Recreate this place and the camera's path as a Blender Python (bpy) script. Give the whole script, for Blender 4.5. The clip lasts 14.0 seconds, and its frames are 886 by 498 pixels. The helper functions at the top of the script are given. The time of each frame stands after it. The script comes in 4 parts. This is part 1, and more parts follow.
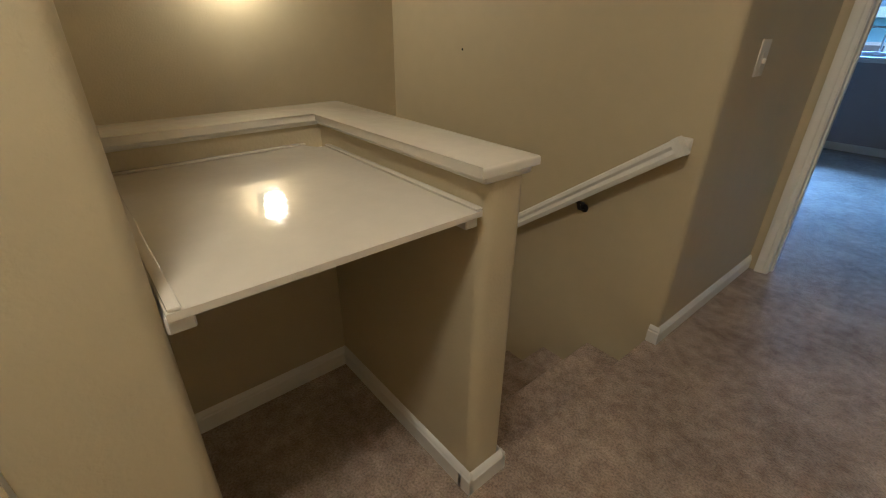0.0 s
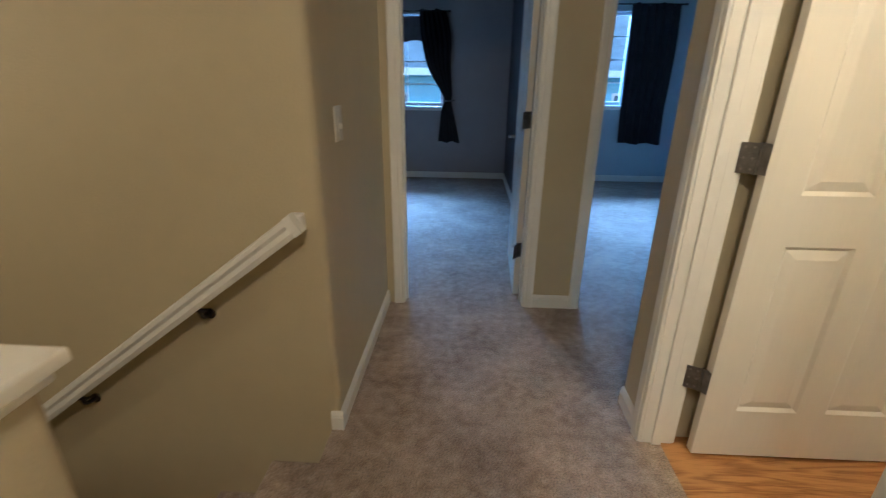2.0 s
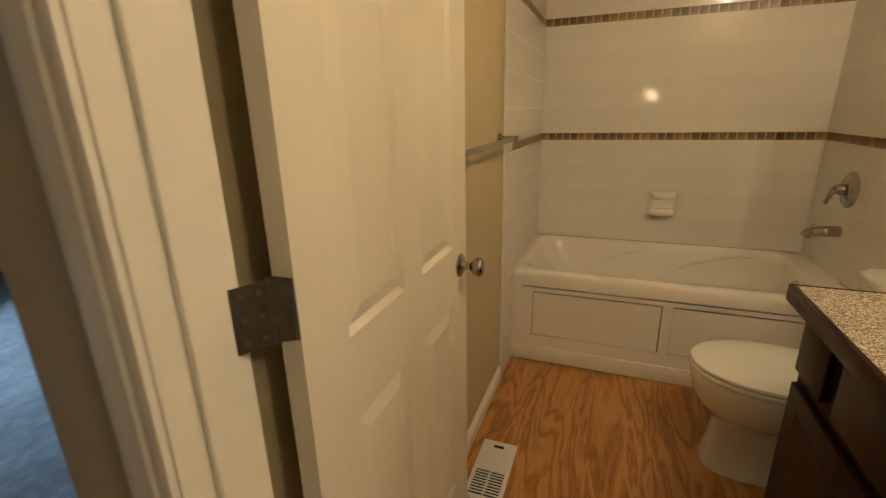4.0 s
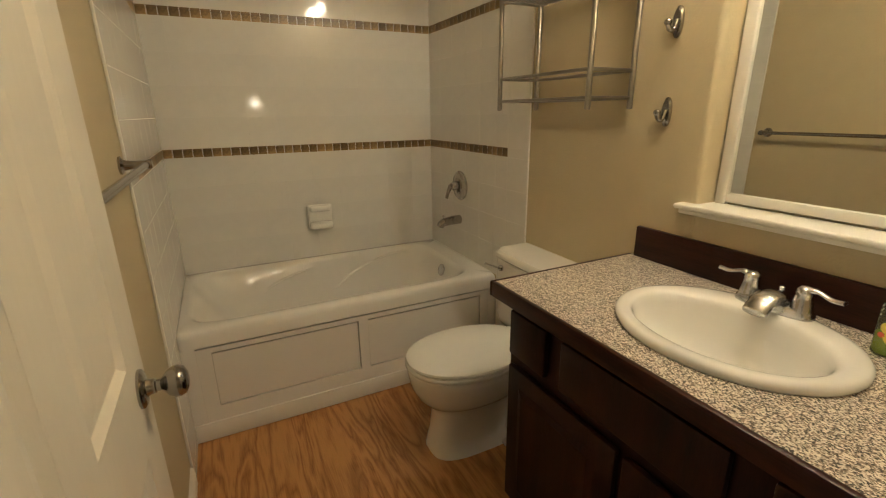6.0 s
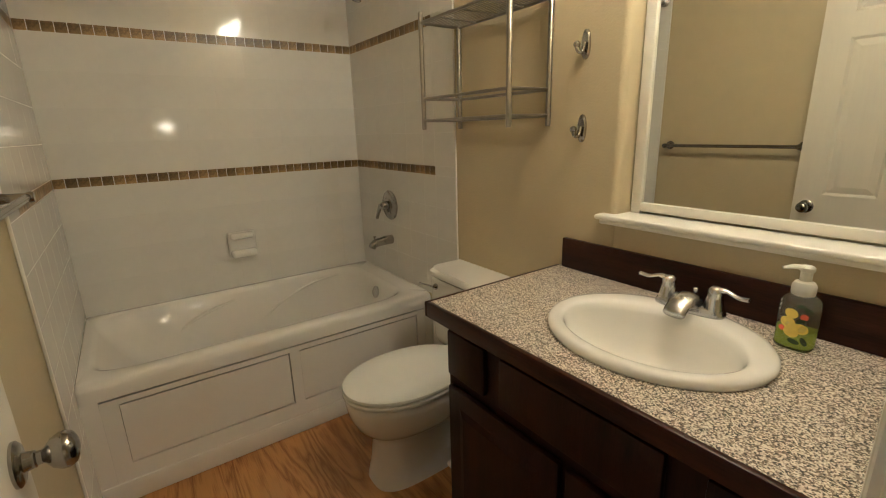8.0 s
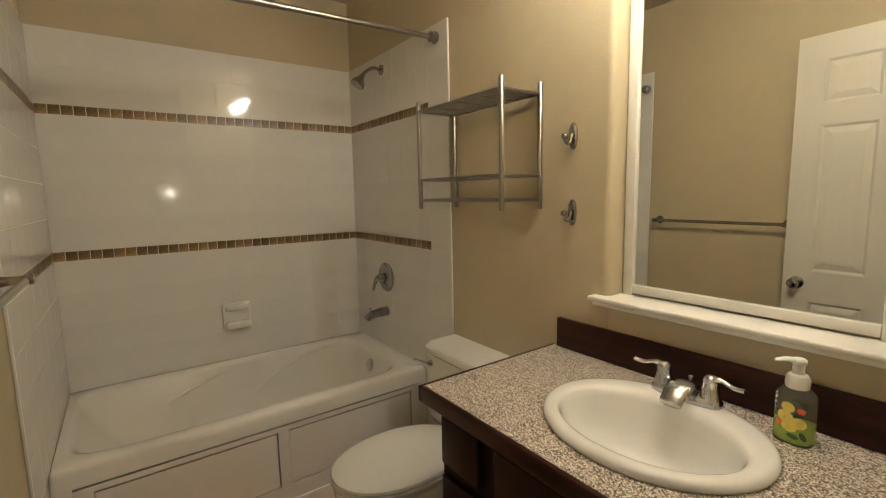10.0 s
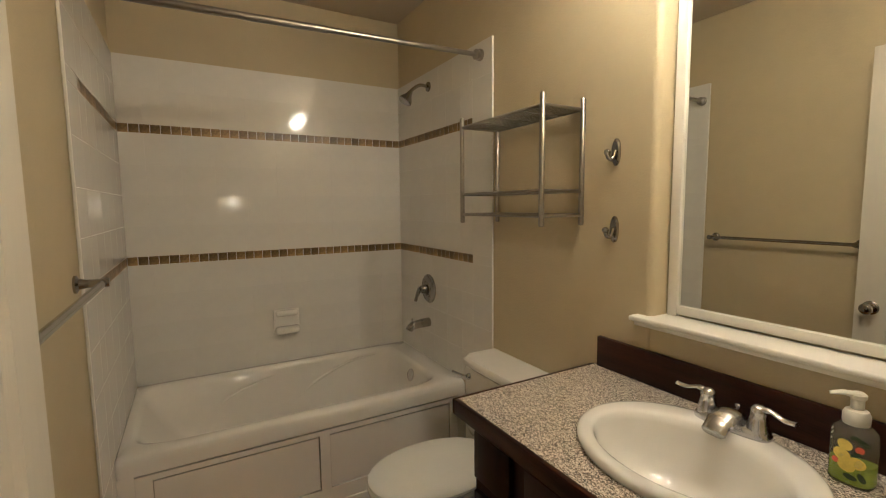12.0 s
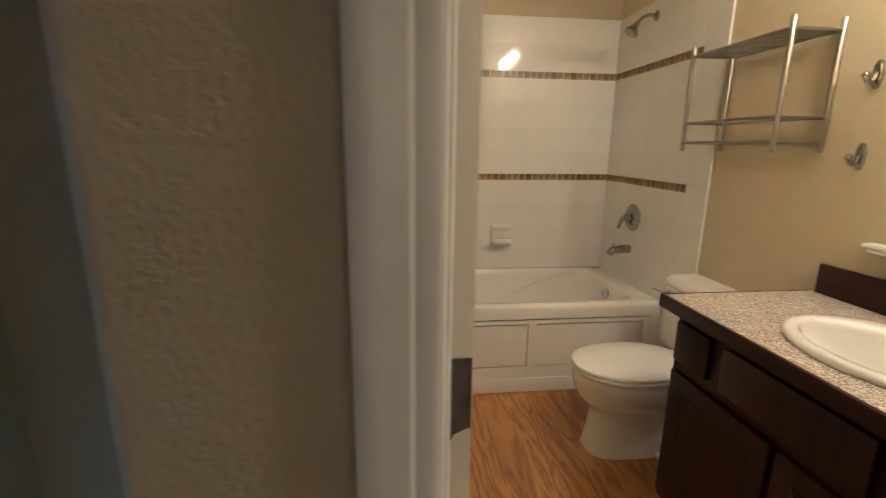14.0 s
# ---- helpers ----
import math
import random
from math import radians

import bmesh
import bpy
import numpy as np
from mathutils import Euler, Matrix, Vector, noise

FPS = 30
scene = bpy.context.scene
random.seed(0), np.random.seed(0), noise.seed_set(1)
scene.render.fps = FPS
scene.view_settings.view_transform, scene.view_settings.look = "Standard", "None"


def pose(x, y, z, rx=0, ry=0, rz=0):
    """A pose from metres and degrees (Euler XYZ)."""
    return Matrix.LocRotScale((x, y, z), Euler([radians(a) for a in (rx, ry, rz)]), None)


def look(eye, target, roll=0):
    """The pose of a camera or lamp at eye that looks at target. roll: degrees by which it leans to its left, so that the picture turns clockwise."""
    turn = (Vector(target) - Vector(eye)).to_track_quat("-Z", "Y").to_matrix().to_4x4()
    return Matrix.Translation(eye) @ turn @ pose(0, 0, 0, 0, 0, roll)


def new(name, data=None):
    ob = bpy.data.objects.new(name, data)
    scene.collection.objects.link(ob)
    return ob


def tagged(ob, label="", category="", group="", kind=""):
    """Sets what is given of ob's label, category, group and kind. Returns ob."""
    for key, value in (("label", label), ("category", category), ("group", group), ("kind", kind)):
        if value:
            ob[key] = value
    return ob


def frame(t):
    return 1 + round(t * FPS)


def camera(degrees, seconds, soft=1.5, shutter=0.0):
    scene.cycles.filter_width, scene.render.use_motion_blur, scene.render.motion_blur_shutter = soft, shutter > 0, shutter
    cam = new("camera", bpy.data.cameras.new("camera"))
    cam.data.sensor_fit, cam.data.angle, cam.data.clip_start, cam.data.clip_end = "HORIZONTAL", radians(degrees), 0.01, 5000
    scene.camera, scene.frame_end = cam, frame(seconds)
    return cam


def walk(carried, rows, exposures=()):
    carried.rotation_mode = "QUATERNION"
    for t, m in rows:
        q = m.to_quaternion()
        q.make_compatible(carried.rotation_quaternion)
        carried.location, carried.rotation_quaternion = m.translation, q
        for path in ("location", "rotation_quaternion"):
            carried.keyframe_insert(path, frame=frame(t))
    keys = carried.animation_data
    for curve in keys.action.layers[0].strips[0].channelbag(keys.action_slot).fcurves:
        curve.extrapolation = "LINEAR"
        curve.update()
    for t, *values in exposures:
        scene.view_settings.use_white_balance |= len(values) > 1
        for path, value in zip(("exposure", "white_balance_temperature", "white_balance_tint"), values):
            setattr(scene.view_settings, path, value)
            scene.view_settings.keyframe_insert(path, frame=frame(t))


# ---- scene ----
cam = camera(89.7, 14.0, soft=1.1, shutter=0.2)
PATH = [
    (0, (-0.025, -0.031, 1.255), (-1.384, 1.117, 0.341), 0.6),
    (0.5, (-0.026, -0.022, 1.26), (-1.307, 1.241, 0.387), 0.2),
    (1, (-0.045, 0.021, 1.27), (-1.12, 1.496, 0.453), -0.1),
    (1.5, (-0.126, 0.128, 1.295), (-0.768, 1.862, 0.531), 0.4),
    (2, (-0.146, 0.314, 1.297), (-0.246, 2.18, 0.585), 0.6),
    (2.5, (-0.122, 0.612, 1.318), (0.38, 2.435, 0.667), 0.4),
    (3, (-0.052, 0.881, 1.331), (0.975, 2.491, 0.738), 0.2),
    (3.5, (0.09, 1.104, 1.341), (1.576, 2.306, 0.749), -1.0),
    (4, (0.276, 1.263, 1.337), (2.059, 1.952, 0.749), -1.3),
    (6.5, (0.608, 1.478, 1.362), (2.241, 0.479, 0.781), -0.7),
    (7, (0.615, 1.452, 1.355), (2.213, 0.391, 0.791), -1.0),
    (9.5, (0.609, 1.451, 1.4), (2.203, 0.299, 1.035), -1.5),
    (10, (0.604, 1.449, 1.424), (2.218, 0.293, 1.178), -1.2),
    (10.5, (0.595, 1.453, 1.447), (2.227, 0.305, 1.311), -1.0),
    (11, (0.593, 1.452, 1.454), (2.247, 0.331, 1.355), -0.7),
    (11.5, (0.589, 1.448, 1.449), (2.278, 0.385, 1.32), -0.7),
    (12, (0.569, 1.434, 1.436), (2.302, 0.456, 1.243), -0.6),
    (12.5, (0.532, 1.414, 1.396), (2.31, 0.544, 1.112), -0.4),
    (13, (0.47, 1.45, 1.38), (2.281, 0.682, 1.014), -0.2),
    (13.5, (0.35, 1.577, 1.364), (2.204, 0.964, 0.932), 0.4),
    (14, (0.254, 1.728, 1.367), (2.191, 1.507, 0.92), 0.7),
]
walk(cam, [(t, look(eye, target, roll)) for t, eye, target, roll in PATH],
     exposures=[(0.0, 0.72, 4600, 4), (1.0, 0.74, 4650, 4), (2.0, 0.95, 4650, 4), (2.5, 0.95, 4750, 4), (3.0, 0.6, 4800, 4), (4.0, 0.22, 5800, 4), (6.5, 0.29, 4800, 0), (9.5, 0.28, 4600, 3), (11.0, -0.05, 4600, 4), (12.0, 0.08, 4650, 5), (12.5, 0.28, 4600, 3), (13.5, 0.28, 4550, 4), (14.0, 0.68, 4700, 8)])

# ---- light ----
world = bpy.data.worlds.new("dusk_sky")
scene.world = world
world.use_nodes = True
wn = world.node_tree.nodes
sky = wn.new("ShaderNodeTexSky")
sky.sky_type = "NISHITA"
sky.sun_disc = False
sky.sun_elevation = radians(28)
sky.sun_rotation = radians(200)
world.node_tree.links.new(sky.outputs[0], wn["Background"].inputs[0])
wn["Background"].inputs[1].default_value = 0.11
sun = new("sun", bpy.data.lights.new("sun", "SUN"))
sun.data.energy, sun.data.angle, sun.data.color = 3.0, radians(20), (0.40, 0.72, 1.0)
sun.matrix_world = look((0, 0, 10), (-6, 3, 5))


# the bright part of the sky, above and outside each bedroom window
def sky_light(name, x, target, watts):
    data = bpy.data.lights.new(name, "AREA")
    data.shape, data.size, data.size_y, data.energy, data.color = "RECTANGLE", 4.0, 2.0, watts, (0.37, 0.62, 1.0)
    ob = new(name, data)
    ob.matrix_world = look((x, 10.4, 3.9), target)


sky_light("window_daylight", -1.22, (-1.22, 6.6, 1.4), 1450.0)
sky_light("window_daylight", 1.24, (1.24, 6.6, 1.4), 700.0)

# ---- materials ----


def shader(name, colour, rough=0.5, metal=0.0, noise_scale=0.0, spread=0.12, bump=0.0, bump_scale=80.0, coat=0.0, second=None, detail=4.0, stretch=None, random_piece=0.0, glass=0.0):
    """A principled material with colour variation at two scales and fine relief."""
    m = bpy.data.materials.new(name)
    m.use_nodes = True
    n, l = m.node_tree.nodes, m.node_tree.links
    b = n["Principled BSDF"]
    b.inputs["Roughness"].default_value = rough
    b.inputs["Metallic"].default_value = metal
    b.inputs["Coat Weight"].default_value = coat
    b.inputs["Coat Roughness"].default_value = 0.06
    b.inputs["Transmission Weight"].default_value = glass
    b.inputs["Base Color"].default_value = (*colour, 1)
    co = n.new("ShaderNodeTexCoord")
    mp = n.new("ShaderNodeMapping")
    l.new(co.outputs["Object"], mp.inputs["Vector"])
    if stretch:
        mp.inputs["Scale"].default_value = stretch
    if noise_scale:
        a, c = n.new("ShaderNodeTexNoise"), n.new("ShaderNodeTexNoise")
        a.inputs["Scale"].default_value, c.inputs["Scale"].default_value = noise_scale, noise_scale * 11
        a.inputs["Detail"].default_value = c.inputs["Detail"].default_value = detail
        l.new(mp.outputs[0], a.inputs["Vector"]), l.new(mp.outputs[0], c.inputs["Vector"])
        mix = n.new("ShaderNodeMath")
        mix.operation = "MULTIPLY_ADD"
        l.new(c.outputs[0], mix.inputs[0])
        mix.inputs[1].default_value = 0.5
        l.new(a.outputs[0], mix.inputs[2])
        ramp = n.new("ShaderNodeValToRGB")
        lo = [v * (1 - spread) for v in colour]
        hi = [min(1, v * (1 + spread)) for v in colour] if second is None else second
        ramp.color_ramp.elements[0].position, ramp.color_ramp.elements[1].position = 0.5, 1.0
        ramp.color_ramp.elements[0].color, ramp.color_ramp.elements[1].color = (*lo, 1), (*hi, 1)
        l.new(mix.outputs[0], ramp.inputs[0])
        out = ramp.outputs[0]
        if random_piece:
            info, hsv, rng = n.new("ShaderNodeObjectInfo"), n.new("ShaderNodeHueSaturation"), n.new("ShaderNodeMapRange")
            rng.inputs["To Min"].default_value, rng.inputs["To Max"].default_value = 1 - random_piece, 1 + random_piece
            l.new(info.outputs["Random"], rng.inputs["Value"])
            l.new(rng.outputs[0], hsv.inputs["Value"]), l.new(out, hsv.inputs["Color"])
            out = hsv.outputs[0]
        l.new(out, b.inputs["Base Color"])
    if bump:
        t, bp = n.new("ShaderNodeTexNoise"), n.new("ShaderNodeBump")
        t.inputs["Scale"].default_value, t.inputs["Detail"].default_value = bump_scale, 3
        l.new(mp.outputs[0], t.inputs["Vector"])
        bp.inputs["Strength"].default_value, bp.inputs["Distance"].default_value = bump, 0.004
        l.new(t.outputs[0], bp.inputs["Height"]), l.new(bp.outputs[0], b.inputs["Normal"])
    return m


WALL = shader("tan_wall_paint", (0.53, 0.455, 0.285), 0.55, noise_scale=1.2, spread=0.04, bump=0.32, bump_scale=130)
GREY = shader("grey_wall_paint", (0.33, 0.30, 0.29), 0.6, noise_scale=1.2, spread=0.05, bump=0.2, bump_scale=75)
BLUE = shader("pale_blue_wall_paint", (0.42, 0.48, 0.52), 0.6, noise_scale=1.2, spread=0.05, bump=0.2, bump_scale=75)
DARK = shader("charcoal_wall_paint", (0.03, 0.025, 0.03), 0.5, noise_scale=1.2, spread=0.1, bump=0.2, bump_scale=75)
CEIL = shader("ceiling_paint", (0.50, 0.43, 0.32), 0.8, noise_scale=1.0, spread=0.04, bump=0.4, bump_scale=60)
TRIM = shader("white_trim_paint", (0.79, 0.77, 0.70), 0.3, noise_scale=2.0, spread=0.04, bump=0.05, bump_scale=40)
DOORP = shader("white_door_paint", (0.74, 0.70, 0.60), 0.35, noise_scale=1.5, spread=0.03, bump=0.12, bump_scale=60, stretch=(5, 5, 0.5))
SHELF = shader("glossy_cream_enamel", (0.66, 0.61, 0.50), 0.06, noise_scale=1.4, spread=0.06, bump=0.16, bump_scale=22)
GLAZE = shader("glazed_tile", (0.76, 0.745, 0.70), 0.07, noise_scale=2.5, spread=0.03, bump=0.02, bump_scale=18, random_piece=0.004)
GROUT = shader("grout", (0.74, 0.725, 0.69), 0.3, noise_scale=8, spread=0.05, bump=0.03, bump_scale=250)
MOSAIC = shader("brown_stone_mosaic", (0.12, 0.075, 0.03), 0.35, noise_scale=18, spread=0.5, second=(0.40, 0.27, 0.10), bump=0.1, bump_scale=90, random_piece=0.4)
TUB = shader("white_acrylic", (0.80, 0.78, 0.73), 0.1, noise_scale=2, spread=0.02, coat=0.4)
CHINA = shader("vitreous_china", (0.80, 0.785, 0.735), 0.08, noise_scale=2, spread=0.02, coat=0.5)
SEAT = shader("white_plastic", (0.78, 0.78, 0.73), 0.18, noise_scale=2, spread=0.02)
CHROME = shader("polished_chrome", (0.60, 0.60, 0.61), 0.2, 1.0, noise_scale=5, spread=0.05)
NICKEL = shader("brushed_nickel", (0.34, 0.32, 0.29), 0.28, 1.0, noise_scale=9, spread=0.12, bump=0.03, bump_scale=300)
SATIN = shader("satin_nickel", (0.38, 0.365, 0.34), 0.19, 1.0, noise_scale=9, spread=0.1, bump=0.02, bump_scale=300)
STEEL = shader("dull_hinge_steel", (0.22, 0.21, 0.20), 0.42, 1.0, noise_scale=25, spread=0.3, bump=0.05, bump_scale=200)
BLACK = shader("black_iron", (0.03, 0.027, 0.025), 0.5, 0.4, noise_scale=12, spread=0.3)
WOOD = shader("dark_cherry_wood", (0.013, 0.004, 0.0022), 0.38, noise_scale=3.0, spread=0.4, second=(0.034, 0.0095, 0.0045), bump=0.05, bump_scale=40, stretch=(9, 9, 0.9))
WOODH = shader("dark_cherry_edge", (0.018, 0.007, 0.004), 0.33, noise_scale=3.0, spread=0.4, second=(0.055, 0.017, 0.009), bump=0.05, bump_scale=40, stretch=(0.9, 9, 9))
for wd in (WOOD, WOODH):
    wd.node_tree.nodes["Principled BSDF"].inputs["Specular IOR Level"].default_value = 0.2
VOID = shader("shadow_gap", (0.012, 0.009, 0.007), 0.8, noise_scale=4, spread=0.2)
CURT = shader("black_curtain_cloth", (0.012, 0.012, 0.018), 0.85, noise_scale=6, spread=0.3, bump=0.3, bump_scale=500)
VALANCE = shader("grey_valance_cloth", (0.16, 0.15, 0.16), 0.9, noise_scale=8, spread=0.2, bump=0.3, bump_scale=400)
PLASTIC = shader("ivory_switch_plastic", (0.78, 0.74, 0.63), 0.3, noise_scale=3, spread=0.02)
VINYL = shader("white_vinyl", (0.75, 0.76, 0.78), 0.4, noise_scale=3, spread=0.03)
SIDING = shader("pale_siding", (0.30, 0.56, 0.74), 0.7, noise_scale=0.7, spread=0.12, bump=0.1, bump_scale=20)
ROOF = shader("grey_shingles", (0.27, 0.30, 0.34), 0.9, noise_scale=1.5, spread=0.25, bump=0.5, bump_scale=12)
GRASS = shader("lawn", (0.05, 0.08, 0.03), 0.95, noise_scale=0.6, spread=0.4, bump=0.5, bump_scale=30)
TREE = shader("leaf_green", (0.05, 0.07, 0.04), 0.8, noise_scale=2, spread=0.4)
LIQUID = shader("green_soap", (0.62, 0.80, 0.12), 0.08, noise_scale=4, spread=0.1, glass=0.6)
CLEAR = shader("clear_plastic", (0.95, 0.97, 0.86), 0.05, glass=0.9)
PUMP = shader("frosted_pump_plastic", (0.80, 0.79, 0.72), 0.35, noise_scale=4, spread=0.03)
LEMON = shader("lemon_yellow_print", (0.90, 0.72, 0.10), 0.4, noise_scale=30, spread=0.15)
CORAL = shader("coral_print", (0.75, 0.14, 0.06), 0.4, noise_scale=30, spread=0.15)
LEAFP = shader("dark_leaf_print", (0.03, 0.06, 0.02), 0.4, noise_scale=30, spread=0.3)
WHITEP = shader("white_print", (0.8, 0.8, 0.75), 0.5, noise_scale=20, spread=0.03)

CLEAR.node_tree.nodes["Principled BSDF"].inputs["IOR"].default_value = 1.08
LIQUID.node_tree.nodes["Principled BSDF"].inputs["IOR"].default_value = 1.1
GLASS = bpy.data.materials.new("window_glass")
GLASS.use_nodes = True
gb = GLASS.node_tree.nodes["Principled BSDF"]
gb.inputs["Transmission Weight"].default_value, gb.inputs["Roughness"].default_value, gb.inputs["IOR"].default_value = 1.0, 0.0, 1.02

MIRROR = bpy.data.materials.new("silvered_mirror")
MIRROR.use_nodes = True
mb = MIRROR.node_tree.nodes["Principled BSDF"]
mb.inputs["Metallic"].default_value, mb.inputs["Roughness"].default_value = 1.0, 0.0
mb.inputs["Base Color"].default_value = (0.86, 0.88, 0.86, 1)


def glow(name, colour, strength):
    m = bpy.data.materials.new(name)
    m.use_nodes = True
    b = m.node_tree.nodes["Principled BSDF"]
    b.inputs["Emission Color"].default_value, b.inputs["Emission Strength"].default_value = (*colour, 1), strength
    return m


OPAL = glow("lit_vanity_globe", (1.0, 0.70, 0.40), 245.0)
OPAL2 = glow("lit_sconce_globe", (1.0, 0.70, 0.40), 44.0)
# glow of the added fill lamp over the landing
OPAL3 = glow("fill_light_dome", (1.0, 0.72, 0.44), 62.0)


def carpet_material():
    """Cut-pile carpet: worn patches, vacuum shading and fibre grain."""
    m = shader("taupe_carpet", (0.215, 0.165, 0.13), 0.95)
    n, l = m.node_tree.nodes, m.node_tree.links
    b, co = n["Principled BSDF"], n["Texture Coordinate"]
    big, mid, fine = (n.new("ShaderNodeTexNoise") for _ in range(3))
    for node, scale, detail in ((big, 3.6, 5), (mid, 22, 6), (fine, 140, 4)):
        node.inputs["Scale"].default_value, node.inputs["Detail"].default_value = scale, detail
        l.new(co.outputs["Object"], node.inputs["Vector"])
    ramp = n.new("ShaderNodeValToRGB")
    ramp.color_ramp.elements[0].position, ramp.color_ramp.elements[1].position = 0.33, 0.68
    ramp.color_ramp.elements[0].color = (0.23, 0.16, 0.11, 1)
    ramp.color_ramp.elements[1].color = (0.58, 0.455, 0.345, 1)
    mix = n.new("ShaderNodeMath")
    mix.operation = "MULTIPLY_ADD"
    mix.inputs[1].default_value = 0.5
    l.new(mid.outputs[0], mix.inputs[0])
    off = n.new("ShaderNodeMath")
    off.operation = "MULTIPLY"
    off.inputs[1].default_value = 0.5
    l.new(big.outputs[0], off.inputs[0]), l.new(off.outputs[0], mix.inputs[2]), l.new(mix.outputs[0], ramp.inputs[0])
    grain = n.new("ShaderNodeMixRGB")
    grain.blend_type, grain.inputs[0].default_value = "MULTIPLY", 0.7
    gr = n.new("ShaderNodeValToRGB")
    gr.color_ramp.elements[0].position, gr.color_ramp.elements[1].position = 0.3, 0.62
    gr.color_ramp.elements[0].color = (0.35, 0.33, 0.32, 1)
    l.new(fine.outputs[0], gr.inputs[0]), l.new(ramp.outputs[0], grain.inputs[1]), l.new(gr.outputs[0], grain.inputs[2])
    l.new(grain.outputs[0], b.inputs["Base Color"])
    bp = n.new("ShaderNodeBump")
    bp.inputs["Strength"].default_value, bp.inputs["Distance"].default_value = 0.9, 0.010
    l.new(fine.outputs[0], bp.inputs["Height"]), l.new(bp.outputs[0], b.inputs["Normal"])
    b.inputs["Sheen Weight"].default_value = 0.25
    return m


CARPET = carpet_material()


def oak_material():
    """Orange-brown sheet vinyl with cathedral oak grain."""
    m = shader("oak_vinyl", (0.3, 0.13, 0.04), 0.33)
    n, l = m.node_tree.nodes, m.node_tree.links
    b, co = n["Principled BSDF"], n["Texture Coordinate"]
    sep = n.new("ShaderNodeMapping")
    sep.inputs["Scale"].default_value = (0.9, 6.0, 1)
    l.new(co.outputs["Object"], sep.inputs["Vector"])
    warp = n.new("ShaderNodeTexNoise")
    warp.inputs["Scale"].default_value, warp.inputs["Detail"].default_value, warp.inputs["Distortion"].default_value = 1.5, 3, 0.6
    l.new(sep.outputs[0], warp.inputs["Vector"])
    rings = n.new("ShaderNodeMath")
    rings.operation = "MULTIPLY"
    rings.inputs[1].default_value = 14
    l.new(warp.outputs[0], rings.inputs[0])
    fr = n.new("ShaderNodeMath")
    fr.operation = "PINGPONG"
    fr.inputs[1].default_value = 1
    l.new(rings.outputs[0], fr.inputs[0])
    streak = n.new("ShaderNodeTexNoise")
    streak.inputs["Scale"].default_value, streak.inputs["Detail"].default_value = 6, 4
    sm = n.new("ShaderNodeMapping")
    sm.inputs["Scale"].default_value = (2, 40, 1)
    l.new(co.outputs["Object"], sm.inputs["Vector"]), l.new(sm.outputs[0], streak.inputs["Vector"])
    add = n.new("ShaderNodeMath")
    add.operation = "MULTIPLY_ADD"
    add.inputs[1].default_value = 0.75
    l.new(streak.outputs[0], add.inputs[0])
    half = n.new("ShaderNodeMath")
    half.operation = "MULTIPLY"
    half.inputs[1].default_value = 0.5
    l.new(fr.outputs[0], half.inputs[0]), l.new(half.outputs[0], add.inputs[2])
    ramp = n.new("ShaderNodeValToRGB")
    ramp.color_ramp.elements[0].position, ramp.color_ramp.elements[1].position = 0.28, 0.8
    ramp.color_ramp.elements[0].color = (0.24, 0.095, 0.022, 1)
    ramp.color_ramp.elements[1].color = (0.50, 0.26, 0.078, 1)
    l.new(add.outputs[0], ramp.inputs[0]), l.new(ramp.outputs[0], b.inputs["Base Color"])
    return m


OAK = oak_material()


def laminate_material():
    """Speckled stone-pattern laminate."""
    m = shader("speckled_laminate", (0.4, 0.33, 0.25), 0.3)
    n, l = m.node_tree.nodes, m.node_tree.links
    b, co = n["Principled BSDF"], n["Texture Coordinate"]
    v = n.new("ShaderNodeTexVoronoi")
    v.inputs["Scale"].default_value = 400
    l.new(co.outputs["Object"], v.inputs["Vector"])
    sepc = n.new("ShaderNodeSeparateColor")
    l.new(v.outputs["Color"], sepc.inputs[0])
    ramp = n.new("ShaderNodeValToRGB")
    e = ramp.color_ramp.elements
    e[0].position, e[0].color = 0.0, (0.035, 0.028, 0.022, 1)
    e[1].position, e[1].color = 1.0, (0.86, 0.79, 0.68, 1)
    for p, c in ((0.21, (0.045, 0.038, 0.03, 1)), (0.25, (0.20, 0.155, 0.11, 1)), (0.5, (0.30, 0.24, 0.18, 1)), (0.54, (0.56, 0.50, 0.41, 1))):
        k = e.new(p)
        k.color = c
    l.new(sepc.outputs[0], ramp.inputs[0]), l.new(ramp.outputs[0], b.inputs["Base Color"])
    return m


LAMINATE = laminate_material()

# ---- shape helpers ----


def box(bm, x0, x1, y0, y1, z0, z1, bevel=0.0, segments=2, edges=None):
    """A box added to bm; bevel rounds all edges, or those that edges(edge) picks."""
    made = bmesh.ops.create_cube(bm, size=1.0)["verts"]
    for v in made:
        v.co = Vector((x0 if v.co.x < 0 else x1, y0 if v.co.y < 0 else y1, z0 if v.co.z < 0 else z1))
    if bevel:
        es = {e for v in made for e in v.link_edges}
        es = [e for e in es if edges is None or edges(e)]
        bmesh.ops.bevel(bm, geom=es, offset=bevel, segments=segments, profile=0.5, affect="EDGES")
    return bm


def upright(e):
    a, b = e.verts
    return abs(a.co.z - b.co.z) > 0.3


def cyl(bm, a, b, r0, r1=None, n=20):
    """A capped, possibly tapered, rod from a to b."""
    a, b = Vector(a), Vector(b)
    turn = (b - a).to_track_quat("Z", "Y").to_matrix().to_4x4()
    m = Matrix.Translation((a + b) / 2) @ turn
    bmesh.ops.create_cone(bm, cap_ends=True, segments=n, radius1=r0, radius2=r0 if r1 is None else r1, depth=(b - a).length, matrix=m)
    return bm


